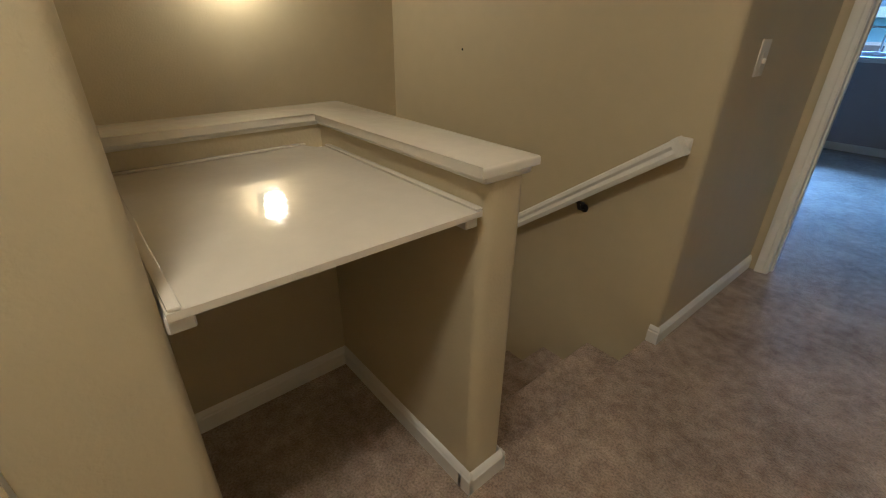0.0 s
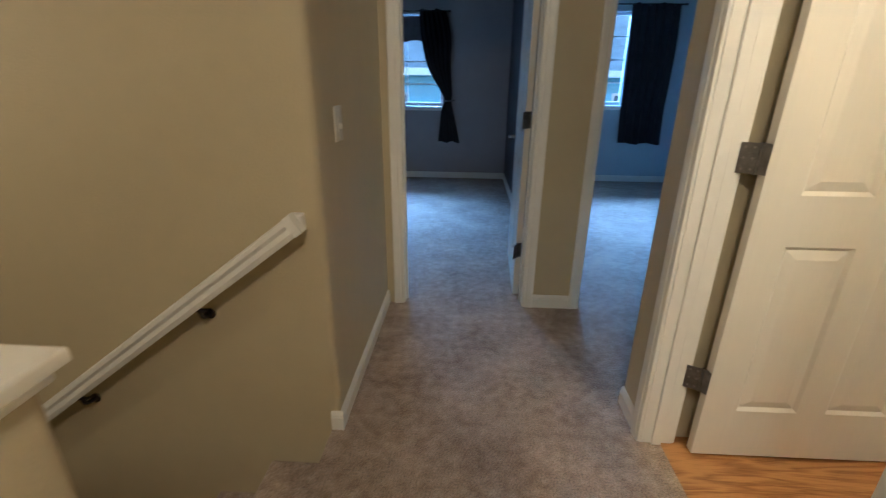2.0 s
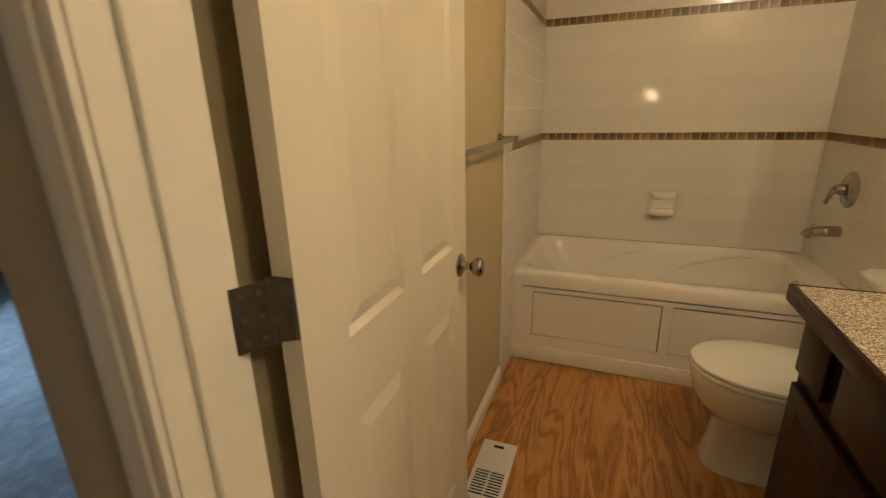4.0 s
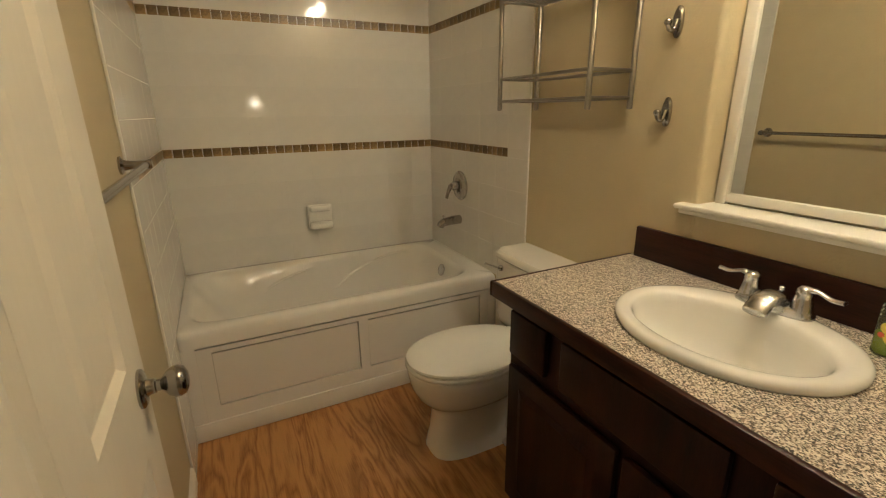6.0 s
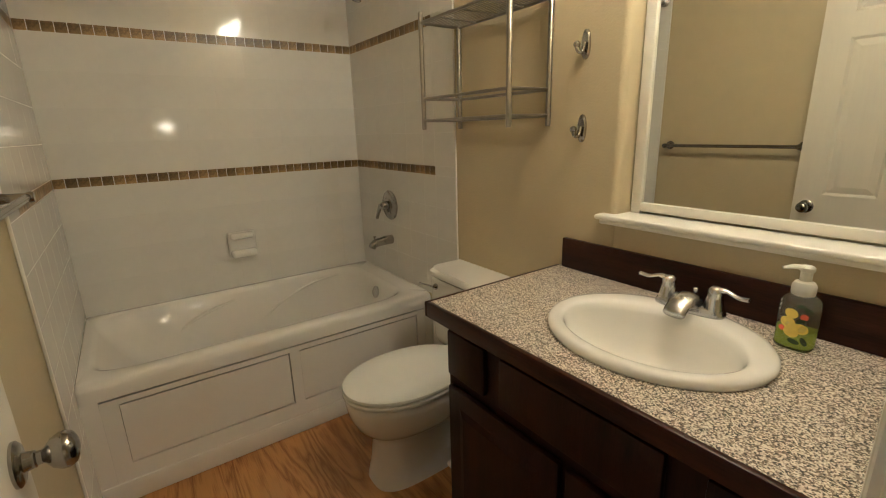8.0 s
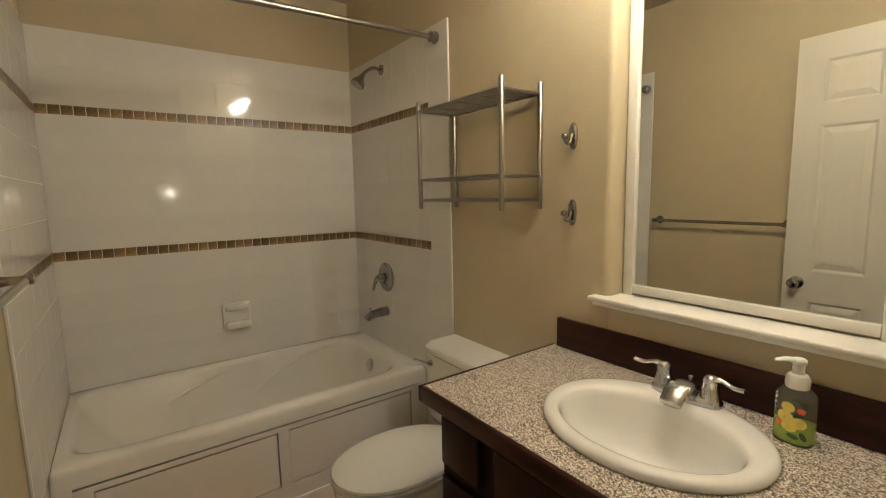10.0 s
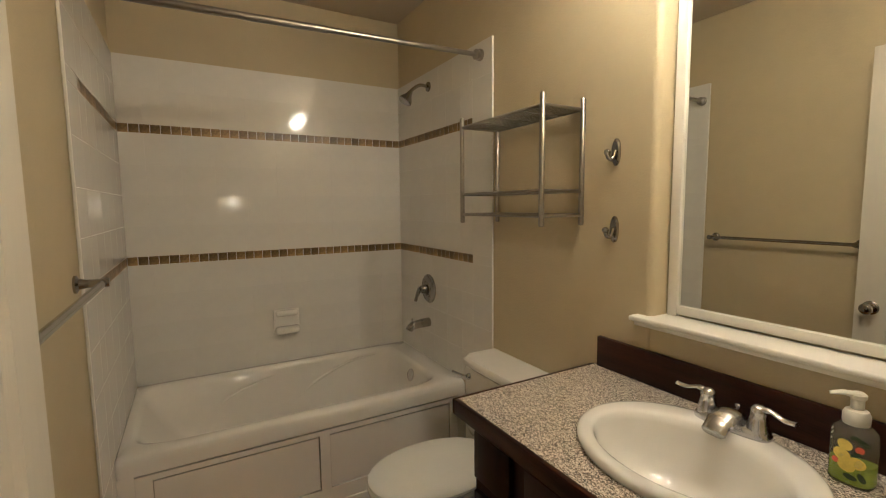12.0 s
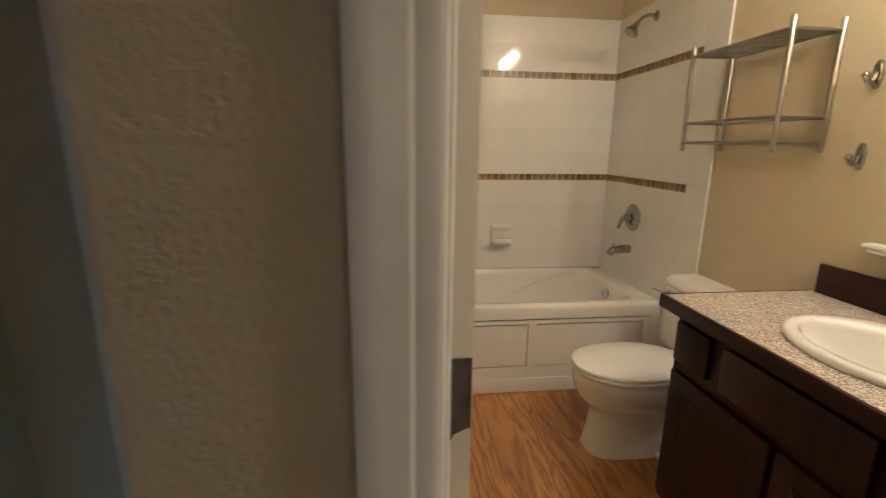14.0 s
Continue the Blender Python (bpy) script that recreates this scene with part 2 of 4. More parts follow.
def lathe(bm, profile, origin, axis=(0, 0, 1), n=28):
    """Turns (radius, height) pairs about axis through origin."""
    m = Matrix.Translation(origin) @ Vector(axis).to_track_quat("Z", "Y").to_matrix().to_4x4()
    rows = [[bm.verts.new(m @ Vector((r * math.cos(2 * math.pi * k / n), r * math.sin(2 * math.pi * k / n), h))) for k in range(n)] for r, h in profile]
    for p, q in zip(rows, rows[1:]):
        for k in range(n):
            bm.faces.new((p[k], p[(k + 1) % n], q[(k + 1) % n], q[k]))
    bm.faces.new(rows[0][::-1]), bm.faces.new(rows[-1])
    return bm


def loft(bm, loops, close_first=True, close_last=True):
    """Joins closed loops of equal length by quads."""
    rows = [[bm.verts.new(p) for p in lp] for lp in loops]
    n = len(rows[0])
    for p, q in zip(rows, rows[1:]):
        for k in range(n):
            bm.faces.new((p[k], p[(k + 1) % n], q[(k + 1) % n], q[k]))
    if close_first:
        bm.faces.new(rows[0][::-1])
    if close_last:
        bm.faces.new(rows[-1])
    return bm


def tube(bm, points, radii, n=12, flat=1.0):
    """A round or flattened sweep along points."""
    pts = [Vector(p) for p in points]
    if not isinstance(radii, (list, tuple)):
        radii = [radii] * len(pts)
    loops = []
    for k, p in enumerate(pts):
        d = (pts[min(k + 1, len(pts) - 1)] - pts[max(k - 1, 0)]).normalized()
        side = d.cross(Vector((0, 0, 1)))
        side = side.normalized() if side.length > 1e-4 else Vector((1, 0, 0))
        up = side.cross(d)
        loops.append([p + radii[k] * (math.cos(2 * math.pi * j / n) * side + flat * math.sin(2 * math.pi * j / n) * up) for j in range(n)])
    return loft(bm, loops)


def bend(points, steps=8):
    """A smooth Catmull-Rom line through points."""
    p = [Vector(q) for q in points]
    p = [2 * p[0] - p[1], *p, 2 * p[-1] - p[-2]]
    out = []
    for i in range(1, len(p) - 2):
        for s in range(steps):
            t = s / steps
            out.append(0.5 * (2 * p[i] + (p[i + 1] - p[i - 1]) * t + (2 * p[i - 1] - 5 * p[i] + 4 * p[i + 1] - p[i + 2]) * t * t + (3 * p[i] - p[i - 1] - 3 * p[i + 1] + p[i + 2]) * t ** 3))
    return out + [p[-2]]


def oval(cx, cy, rx, ry, z, n=48, power=2.0, back=1.0):
    """A superellipse loop; back scales the half with lower y."""
    out = []
    for k in range(n):
        c, s = math.cos(2 * math.pi * k / n), math.sin(2 * math.pi * k / n)
        x = math.copysign(abs(c) ** (2 / power), c) * rx
        y = math.copysign(abs(s) ** (2 / power), s) * ry
        out.append(Vector((cx + x, cy + (y * back if y < 0 else y), z)))
    return out


def mesh(name, bm, material, smooth=35):
    bmesh.ops.recalc_face_normals(bm, faces=bm.faces)
    data = bpy.data.meshes.new(name)
    bm.to_mesh(data)
    bm.free()
    data.materials.append(material)
    if smooth:
        data.polygons.foreach_set("use_smooth", [True] * len(data.polygons))
        data.set_sharp_from_angle(angle=radians(smooth))
    return data


def part(name, bm, material, parent=None, label="", smooth=35):
    ob = new(name, mesh(name, bm, material, smooth))
    ob.parent = parent
    if label:
        ob["label"] = label
    return ob


def thing(name, label, category, group=""):
    return tagged(new(name), label, category, group)


def setting(name, bm, material, label, category, smooth=35):
    return tagged(part(name, bm, material, None, "", smooth), label, category, kind="structure")


def B():
    return bmesh.new()


H = 2.60     # ceiling height
YS, YN, XE = 0.207, 1.735, 3.31      # painted bathroom faces: mirror wall, towel wall, tub wall

# ---- structure ----
# floors
b = B()
box(b, -0.65, 0.62, -2.6, 2.82, -0.12, 0.0)
box(b, 0.62, 1.6, 1.9, 2.82, -0.12, 0.0)
box(b, -1.36, -0.65, 0.0, 0.60, -0.12, 0.0)
setting("floor_hall", b, CARPET, "worn taupe cut-pile carpet on the landing and hall", "carpet")
b = B()
box(b, -3.3, 4.4, 2.82, 6.6, -0.12, -0.001)
setting("floor_bedrooms", b, CARPET, "taupe carpet of the two bedrooms, lit bluish by windows", "carpet")
b = B()
box(b, 0.62, 3.42, 0.1, 1.9, -0.12, -0.003)
setting("floor_bathroom", b, OAK, "orange-brown oak-grain vinyl floor in the bathroom", "floor")

# mirror wall with the niche
b = B()
NX0, NX1, NZ0, NZ1, NY = 0.78, 1.435, 1.07, 2.12, 0.118
box(b, NX1, 3.42, 0.02, YS, -0.1, H, 0.022, 4, lambda e: upright(e) and e.verts[0].co.x < 1.6 and e.verts[0].co.y > 0.1)
box(b, 0.62, NX0, 0.02, YS, -0.1, H)
box(b, NX0, NX1, 0.02, YS, -0.1, NZ0)
box(b, NX0, NX1, 0.02, YS, NZ1, H)
box(b, NX0, NX1, 0.02, NY, NZ0, NZ1)
wall_s = setting("wall_bath_south", b, WALL, "tan textured bathroom wall with a mirror niche and rounded corner", "wall")
b = B()
box(b, XE, XE + 0.12, 0.02, 1.93, -0.1, H)
wall_e = setting("wall_bath_east", b, WALL, "tan bathroom wall behind the tub with white tile", "wall")
b = B()
box(b, 0.547, XE, YN, 1.93, -0.1, H, 0.02, 4, lambda e: upright(e) and e.verts[0].co.x < 0.6 and e.verts[0].co.y > 1.9)
wall_n = setting("wall_bath_north", b, WALL, "tan bathroom wall carrying the towel bar", "wall")
D0, D1 = 0.90, 1.692       # bathroom door opening
b = B()
box(b, 0.545, 0.665, -2.6, D0 - 0.02, -0.1, H)
box(b, 0.545, 0.665, D0 - 0.02, D1 + 0.02, 2.19, H)
box(b, 0.545, 0.665, D1 + 0.02, YN, -0.1, H)
setting("wall_hall_east", b, WALL, "tan hall wall with the bathroom doorway", "wall")
# stair and hall walls
b = B()
box(b, -2.68, -0.615, 1.69, 1.81, -2.8, H, 0.025, 4, lambda e: upright(e) and e.verts[0].co.x > -1 and e.verts[0].co.y < 1.75)
setting("wall_stair_north", b, WALL, "tan stairwell wall with the handrail, rounded corner", "wall")
b = B()
box(b, -0.77, -0.615, 1.81, 2.77, -0.1, H)
setting("wall_hall_west", b, WALL, "tan hall wall with a light switch", "wall")
b = B()
box(b, -2.68, -2.56, -1.2, 1.69, -2.8, H)
setting("wall_stair_west", b, WALL, "tan stairwell wall with a lit globe sconce", "wall")
b = B()
box(b, -2.56, -0.62, -0.22, -0.004, -2.8, H, 0.03, 5, lambda e: upright(e) and e.verts[0].co.x > -1 and e.verts[0].co.y > -0.1)
setting("wall_nook_south", b, WALL, "tan textured wall with rounded corner beside the nook", "wall")
b = B()
box(b, -0.77, -0.65, -2.6, -0.22, -0.1, H)
box(b, -0.65, 0.55, -2.72, -2.6, -0.1, H)
setting("wall_hall_south", b, WALL, "plain tan wall closing the landing", "wall")
# wall with the two bedroom doors
A0, A1, C0, C1, YD = -0.508, 0.205, 0.55, 1.28, 2.77
b = B()
box(b, -0.65, A0 - 0.02, YD, YD + 0.12, -0.1, H)
box(b, A0 - 0.02, A1 + 0.02, YD, YD + 0.12, 2.19, H)
box(b, A1 + 0.02, C0 - 0.02, YD, YD + 0.12, -0.1, H)
box(b, C0 - 0.02, C1 + 0.02, YD, YD + 0.12, 2.19, H)
box(b, C1 + 0.02, 1.62, YD, YD + 0.12, -0.1, H)
setting("wall_hall_north", b, WALL, "tan wall piece between two bedroom doorways", "wall")
b = B()
box(b, 1.5, 1.62, 1.93, YD, -0.1, H)
setting("wall_alcove_east", b, WALL, "tan wall at the end of the hall alcove", "wall")
# bedrooms
YW = 6.55
WIN = [(-1.95, -0.50, 0.96, 2.06), (0.62, 1.86, 1.00, 2.10)]
for i, (x0, x1, mat, word) in enumerate(((-3.3, 0.42, GREY, "grey"), (0.42, 4.4, BLUE, "pale blue"))):
    w0, w1, z0, z1 = WIN[i]
    b = B()
    box(b, x0, w0, YW, YW + 0.14, -0.1, H)
    box(b, w1, x1, YW, YW + 0.14, -0.1, H)
    box(b, w0, w1, YW, YW + 0.14, -0.1, z0)
    box(b, w0, w1, YW, YW + 0.14, z1, H)
    setting("wall_bedroom_%d" % (i + 1), b, mat, word + " painted bedroom wall with a window", "wall")
b = B()
box(b, 0.36, 0.42, YD + 0.12, YW, -0.1, H)
setting("wall_bedroom_dark", b, DARK, "charcoal accent wall in the bedroom behind the open door", "wall")
b = B()
box(b, 0.42, 0.48, YD + 0.12, YW, -0.1, H)
box(b, 4.28, 4.4, YD, YW, -0.1, H)
box(b, 1.62, 4.28, YD, YD + 0.12, -0.1, H)
setting("wall_bedroom_sides", b, BLUE, "pale blue painted bedroom side walls", "wall")
b = B()
box(b, -3.3, -3.18, YD, YW, -0.1, H)
box(b, -3.18, -0.65, YD, YD + 0.12, -0.1, H)
setting("wall_bedroom_west", b, GREY, "grey painted bedroom side walls", "wall")
b = B()
box(b, -3.4, 4.5, -2.8, 6.75, H, H + 0.1)
setting("ceiling", b, CEIL, "flat textured tan-white ceiling", "ceiling")

# half wall round the nook, with its cap
b = B()
box(b, -1.50, -0.625, 0.588, 0.715, -2.8, 0.965, 0.028, 5, lambda e: upright(e) and e.verts[0].co.x > -1)
box(b, -1.50, -1.365, -0.004, 0.588, -2.8, 0.965)
setting("wall_nook_half", b, WALL, "tan half-height wall around the landing nook, rounded end", "wall")
b = B()
o = 0.024
cap = [(-0.612, 0.588 - o), (-0.612, 0.715 + o), (-1.50 - o, 0.715 + o), (-1.50 - o, -0.002), (-1.365 + o, -0.002), (-1.365 + o, 0.588 - o)]
vs = [b.verts.new((x, y, 0.979)) for x, y in cap]
top = [b.verts.new((x, y, 1.0)) for x, y in cap]
b.faces.new(vs[::-1]), b.faces.new(top)
for k in range(6):
    b.faces.new((vs[k], vs[(k + 1) % 6], top[(k + 1) % 6], top[k]))
bmesh.ops.bevel(b, geom=[e for e in b.edges if e.verts[0].co.z > 0.98 and e.verts[1].co.z > 0.98], offset=0.007, segments=3, profile=0.5, affect="EDGES")
setting("trim_nook_cap", b, SHELF, "glossy cream wooden cap on the half wall", "trim")
b = B()
box(b, -1.49, -0.619, 0.580, 0.723, 0.962, 0.979, 0.006, 3)
box(b, -1.508, -1.357, 0.0, 0.580, 0.962, 0.979, 0.006, 3)
setting("trim_cap_moulding", b, TRIM, "narrow cream moulding under the half-wall cap", "trim")


# baseboards
def baseboard(name, a, c, nrm, label="white moulded baseboard"):
    """From a to c along a wall whose room side is nrm."""
    a, c, nrm = Vector((*a, 0)), Vector((*c, 0)), Vector((*nrm, 0))
    b = B()
    shape = [(0, 0), (0.013, 0), (0.013, 0.055), (0.009, 0.060), (0.012, 0.066), (0.006, 0.078), (0, 0.082)]
    loops = [[p + nrm * d + Vector((0, 0, z)) for d, z in shape] for p in (a, c)]
    loft(b, loops)
    setting(name, b, TRIM, label, "baseboard")


baseboard("baseboard_hall_west", (-0.615, 1.685), (-0.615, YD - 0.0), (1, 0))
baseboard("baseboard_stair_end", (-0.65, 1.69), (-0.602, 1.69), (0, -1))
baseboard("baseboard_post", (A1 + 0.06, YD), (C0 - 0.06, YD), (0, -1))
baseboard("baseboard_corner", (0.547, D1 + 0.062), (0.547, 1.925), (-1, 0))
baseboard("baseboard_nook_back", (-1.365, 0.0), (-1.365, 0.588), (1, 0))
baseboard("baseboard_nook_side", (-1.36, 0.588), (-0.65, 0.588), (0, -1))
baseboard("baseboard_nook_south", (-1.36, -0.004), (-0.65, -0.004), (0, 1))
baseboard("baseboard_half_wall_end", (-0.625, 0.582), (-0.625, 0.721), (1, 0))
baseboard("baseboard_half_wall_stair", (-0.66, 0.715), (-0.612, 0.715), (0, 1))
baseboard("baseboard_half_wall_nook", (-0.66, 0.588), (-0.612, 0.588), (0, -1))
baseboard("baseboard_bath_north", (0.80, YN), (2.257, YN), (0, -1))
baseboard("baseboard_bath_south", (1.61, YS), (2.257, YS), (0, 1))
baseboard("baseboard_bedroom_1", (-3.18, YW), (0.36, YW), (0, -1))
baseboard("baseboard_bedroom_2", (0.48, YW), (4.28, YW), (0, -1))
baseboard("baseboard_bedroom_dark", (0.36, YD + 0.12), (0.36, YW), (-1, 0))
baseboard("baseboard_bedroom_side", (4.28, YD + 0.12), (4.28, YW), (-1, 0))


# door frames: jamb lining, stop and moulded casing
def casing_strip(b, p, q, across, out):
    """Moulded casing from p to q; across points away from the opening, out into the room."""
    p, q, across, out = Vector(p), Vector(q), Vector(across), Vector(out)
    shape = [(0, 0), (0, 0.009), (0.006, 0.012), (0.018, 0.011), (0.022, 0.015), (0.040, 0.017), (0.050, 0.019), (0.060, 0.016), (0.060, 0)]
    loft(b, [[r + across * u + out * v for u, v in shape] for r in (p, q)])


def doorway(name, axis, lo, hi, near, far, stop_at, label):
    """A lined opening along axis between lo and hi through a wall from near to far."""
    def v(u, w, z):
        return (u, w, z) if axis == "x" else (w, u, z)

    def bx(b, u0, u1, w0, w1, z0, z1):
        p, q = v(u0, w0, z0), v(u1, w1, z1)
        box(b, min(p[0], q[0]), max(p[0], q[0]), min(p[1], q[1]), max(p[1], q[1]), z0, z1, 0.0015, 1)
    root = tagged(new(name), label, "door frame", kind="structure")
    b = B()
    bx(b, lo - 0.019, lo, near, far, 0, 2.17)
    bx(b, hi, hi + 0.019, near, far, 0, 2.17)
    bx(b, lo - 0.019, hi + 0.019, near, far, 2.17, 2.189)
    part("jamb", b, TRIM, root)
    b = B()
    bx(b, lo, lo + 0.01, stop_at, stop_at + 0.035, 0, 2.17)
    bx(b, hi - 0.01, hi, stop_at, stop_at + 0.035, 0, 2.17)
    bx(b, lo + 0.01, hi - 0.01, stop_at, stop_at + 0.035, 2.16, 2.17)
    part("door_stop", b, TRIM, root)
    for w, d in ((near, -1), (far, 1)):
        b = B()
        for u, s in ((lo - 0.004, -1), (hi + 0.004, 1)):
            casing_strip(b, v(u, w, 0), v(u, w, 2.175), v(s, 0, 0), v(0, d, 0))
        casing_strip(b, v(lo - 0.06, w, 2.174), v(hi + 0.06, w, 2.174), (0, 0, 1), v(0, d, 0))
        part("casing", b, TRIM, root)
    return root


frame_bath = doorway("door_frame_1", "y", D0, D1, 0.545, 0.665, 0.585, "white moulded casing around the bathroom doorway")
frame_bed1 = doorway("door_frame_2", "x", A0, A1, YD, YD + 0.12, YD + 0.045, "white moulded casing around the grey bedroom doorway")
frame_bed2 = doorway("door_frame_3", "x", C0, C1, YD, YD + 0.12, YD + 0.045, "white moulded casing around the blue bedroom doorway")
b = B()
box(b, 0.62, 0.66, D0 - 0.002, D0 + 0.002, 0.90, 0.97, 0.001, 1)
sp = part("strike_plate", b, NICKEL, frame_bath, "nickel strike plate")
# near-black patch on the plate, painted shade in place of a cut latch hole
b = B()
box(b, 0.634, 0.650, D0 + 0.0015, D0 + 0.003, 0.92, 0.95)
part("latch_hole_shade", b, VOID, sp)
b = B()
box(b, C0 - 0.0025, C0 + 0.0025, YD + 0.075, YD + 0.11, 1.06, 1.15, 0.001, 1)
part("hinge_leaf", b, STEEL, frame_bed2)
b = B()
box(b, C0 - 0.0025, C0 + 0.0025, YD + 0.075, YD + 0.11, 0.27, 0.36, 0.001, 1)
part("hinge_leaf", b, STEEL, frame_bed2)
# closet door trim on the landing wall
b = B()
casing_strip(b, (-0.62, -0.205, 0), (-0.62, -0.205, 2.05), (0, 0.01, 0), (1, 0, 0))
setting("trim_landing", b, TRIM, "narrow painted trim on the landing wall", "trim")


# six-panel doors
def door(name, width, m, label, lever=False):
    """Hinge edge on x = 0, leaf along +x, face at y = 0 and y = 0.035, moved by m."""
    root = tagged(new(name), label, "door", kind="structure")
    root.matrix_world = m
    th, ht, z0 = 0.035, 2.145, 0.010
    sw, mid = 0.115, 0.095
    pw = (width - 2 * sw - mid) / 2
    rows = [(0.21, 0.83), (0.99, 1.72), (1.83, 2.035)]
    cols = [(sw, sw + pw), (sw + pw + mid, width - sw)]
    b = B()
    box(b, 0, width, 0.010, th - 0.010, z0, z0 + ht)
    for ya, yb in ((0, 0.010), (th - 0.010, th)):
        for x0, x1 in ((0, sw), (sw + pw, sw + pw + mid), (width - sw, width)):
            box(b, x0, x1, ya, yb, z0, z0 + ht)
        edges = [z0, *[z for r in rows for z in r], z0 + ht]
        for za, zb in zip(edges[::2], edges[1::2]):
            for x0, x1 in cols:
                box(b, x0, x1, ya, yb, za, zb)
    leaf = part("leaf", b, DOORP, root, smooth=0)
    for x0, x1 in cols:
        for za, zb in rows:
            b = B()
            for y0, y1 in ((0.010, 0.0015), (th - 0.010, th - 0.0015)):
                g, k = 0.012, 0.042
                outer = [Vector((x, y0, z)) for x, z in ((x0 + g, za + g), (x1 - g, za + g), (x1 - g, zb - g), (x0 + g, zb - g))]
                inner = [Vector((x, y1, z)) for x, z in ((x0 + k, za + k), (x1 - k, za + k), (x1 - k, zb - k), (x0 + k, zb - k))]
                loft(b, [outer, inner])
                # sloped moulding from stile to panel field
                lip = [Vector((x, 0.0005 if y0 < 0.02 else th - 0.0005, z)) for x, z in ((x0, za), (x1, za), (x1, zb), (x0, zb))]
                ins = [Vector((x, y0, z)) for x, z in ((x0 + g, za + g), (x1 - g, za + g), (x1 - g, zb - g), (x0 + g, zb - g))]
                loft(b, [lip, ins], False, False)
            part("panel", b, DOORP, root, smooth=0)
    for sgn, y in ((-1, 0), (1, th)):
        b = B()
        o = (width - 0.06, y, 0.925)
        if lever:
            lathe(b, [(0.026, 0), (0.026, 0.005), (0.011, 0.008), (0.010, 0.045), (0.008, 0.05)], o, (0, sgn, 0))
            tube(b, [(o[0], y + sgn * 0.045, 0.925), (o[0] - 0.05, y + sgn * 0.047, 0.925), (o[0] - 0.11, y + sgn * 0.045, 0.93)], [0.009, 0.008, 0.006])
            part("door_handle", b, CHROME, root, "chrome lever handle")
        else:
            lathe(b, [(0.033, 0), (0.033, 0.004), (0.028, 0.008), (0.015, 0.010), (0.0125, 0.018), (0.0125, 0.022), (0.010, 0.024), (0.010, 0.030), (0.0135, 0.034), (0.021, 0.040), (0.0265, 0.050), (0.027, 0.058), (0.023, 0.066), (0.014, 0.071), (0.004, 0.0725)], o, (0, sgn, 0), 32)
            part("door_knob", b, SATIN, root, "brushed nickel round knob")
    for z in (0.315, 1.09, 1.94):
        b = B()
        box(b, -0.0022, -0.0002, 0.001, th - 0.002, z - 0.045, z + 0.045, 0.0008, 1)
        cyl(b, (-0.012, 0.030, z - 0.047), (-0.012, 0.030, z + 0.047), 0.0062, n=14)
        for k in (-0.027, -0.009, 0.009, 0.027):
            cyl(b, (-0.012, 0.030, z + k - 0.0008), (-0.012, 0.030, z + k + 0.0008), 0.0067, n=14)
        loft(b, [[Vector((x, y, zz)) for x, y in ((-0.060, 0.0505), (-0.014, 0.027), (-0.013, 0.029), (-0.059, 0.0525))] for zz in (z - 0.045, z + 0.045)])
        loft(b, [[Vector((x, y, zz)) for x, y in ((-0.014, 0.027), (-0.001, 0.004), (-0.0003, 0.0055), (-0.012, 0.029))] for zz in (z - 0.045, z + 0.045)])
        hinge = part("hinge", b, STEEL, root, "dull steel butt hinge")
        b = B()
        for dz in (-0.032, 0, 0.032):
            for f in (0.25, 0.7):
                c = Vector((-0.060, 0.0505, z + dz)).lerp(Vector((-0.014, 0.027, z + dz)), f)
                cyl(b, c + Vector((0.0005, 0.001, 0)), c - Vector((0.0005, 0.001, 0)), 0.0038, n=8)
            cyl(b, (-0.0035, 0.018, z + dz), (-0.002, 0.018, z + dz), 0.0038, n=8)
        part("screws", b, NICKEL, hinge)
    return root


door("door_1", 0.742, pose(0.712, 1.640, 0, 0, 0, 0.5), "white six-panel bathroom door standing open along the wall")
door("door_2", 0.715, pose(A1 - 0.004, YD + 0.145, 0, 0, 0, 88) , "white six-panel bedroom door standing open into the room", True)

# stairs
for k in range(9):
    b = B()
    x1, zt = -0.65 - 0.255 * k, -0.19 * (k + 1)
    box(b, x1 - 0.275, x1 - (0.0 if k else -0.0), 0.717, 1.688, zt - 0.19, zt, 0.014, 3, lambda e: abs(e.verts[0].co.y - e.verts[1].co.y) > 0.5 and max(e.verts[0].co.x, e.verts[1].co.x) < -0.66 - 0.25 * k)
    tagged(part("stair_step", b, CARPET), "taupe carpeted stair step leading down", "stair", "stair flight", "structure")
b = B()
box(b, -2.56, -1.5, -0.22, 0.717, -2.8, -1.9)
box(b, -2.56, -0.65, 0.717, 1.69, -2.9, -2.8)
setting("floor_stair_bottom", b, CARPET, "taupe carpet at the bottom of the stairs", "carpet")

# ---- bathroom ----
# tub
tub = thing("bathtub", "white acrylic alcove bathtub with panelled apron", "bathtub")
X0, X1, Y0, Y1, ZR = 2.50, 3.308, 0.209, 1.733, 0.519
TX, TY = (X0 + X1) / 2, (Y0 + Y1) / 2


def tub_loop(rx, ry, z, power, cx=TX, cy=TY):
    return oval(cx, cy, rx, ry, z, 72, power)


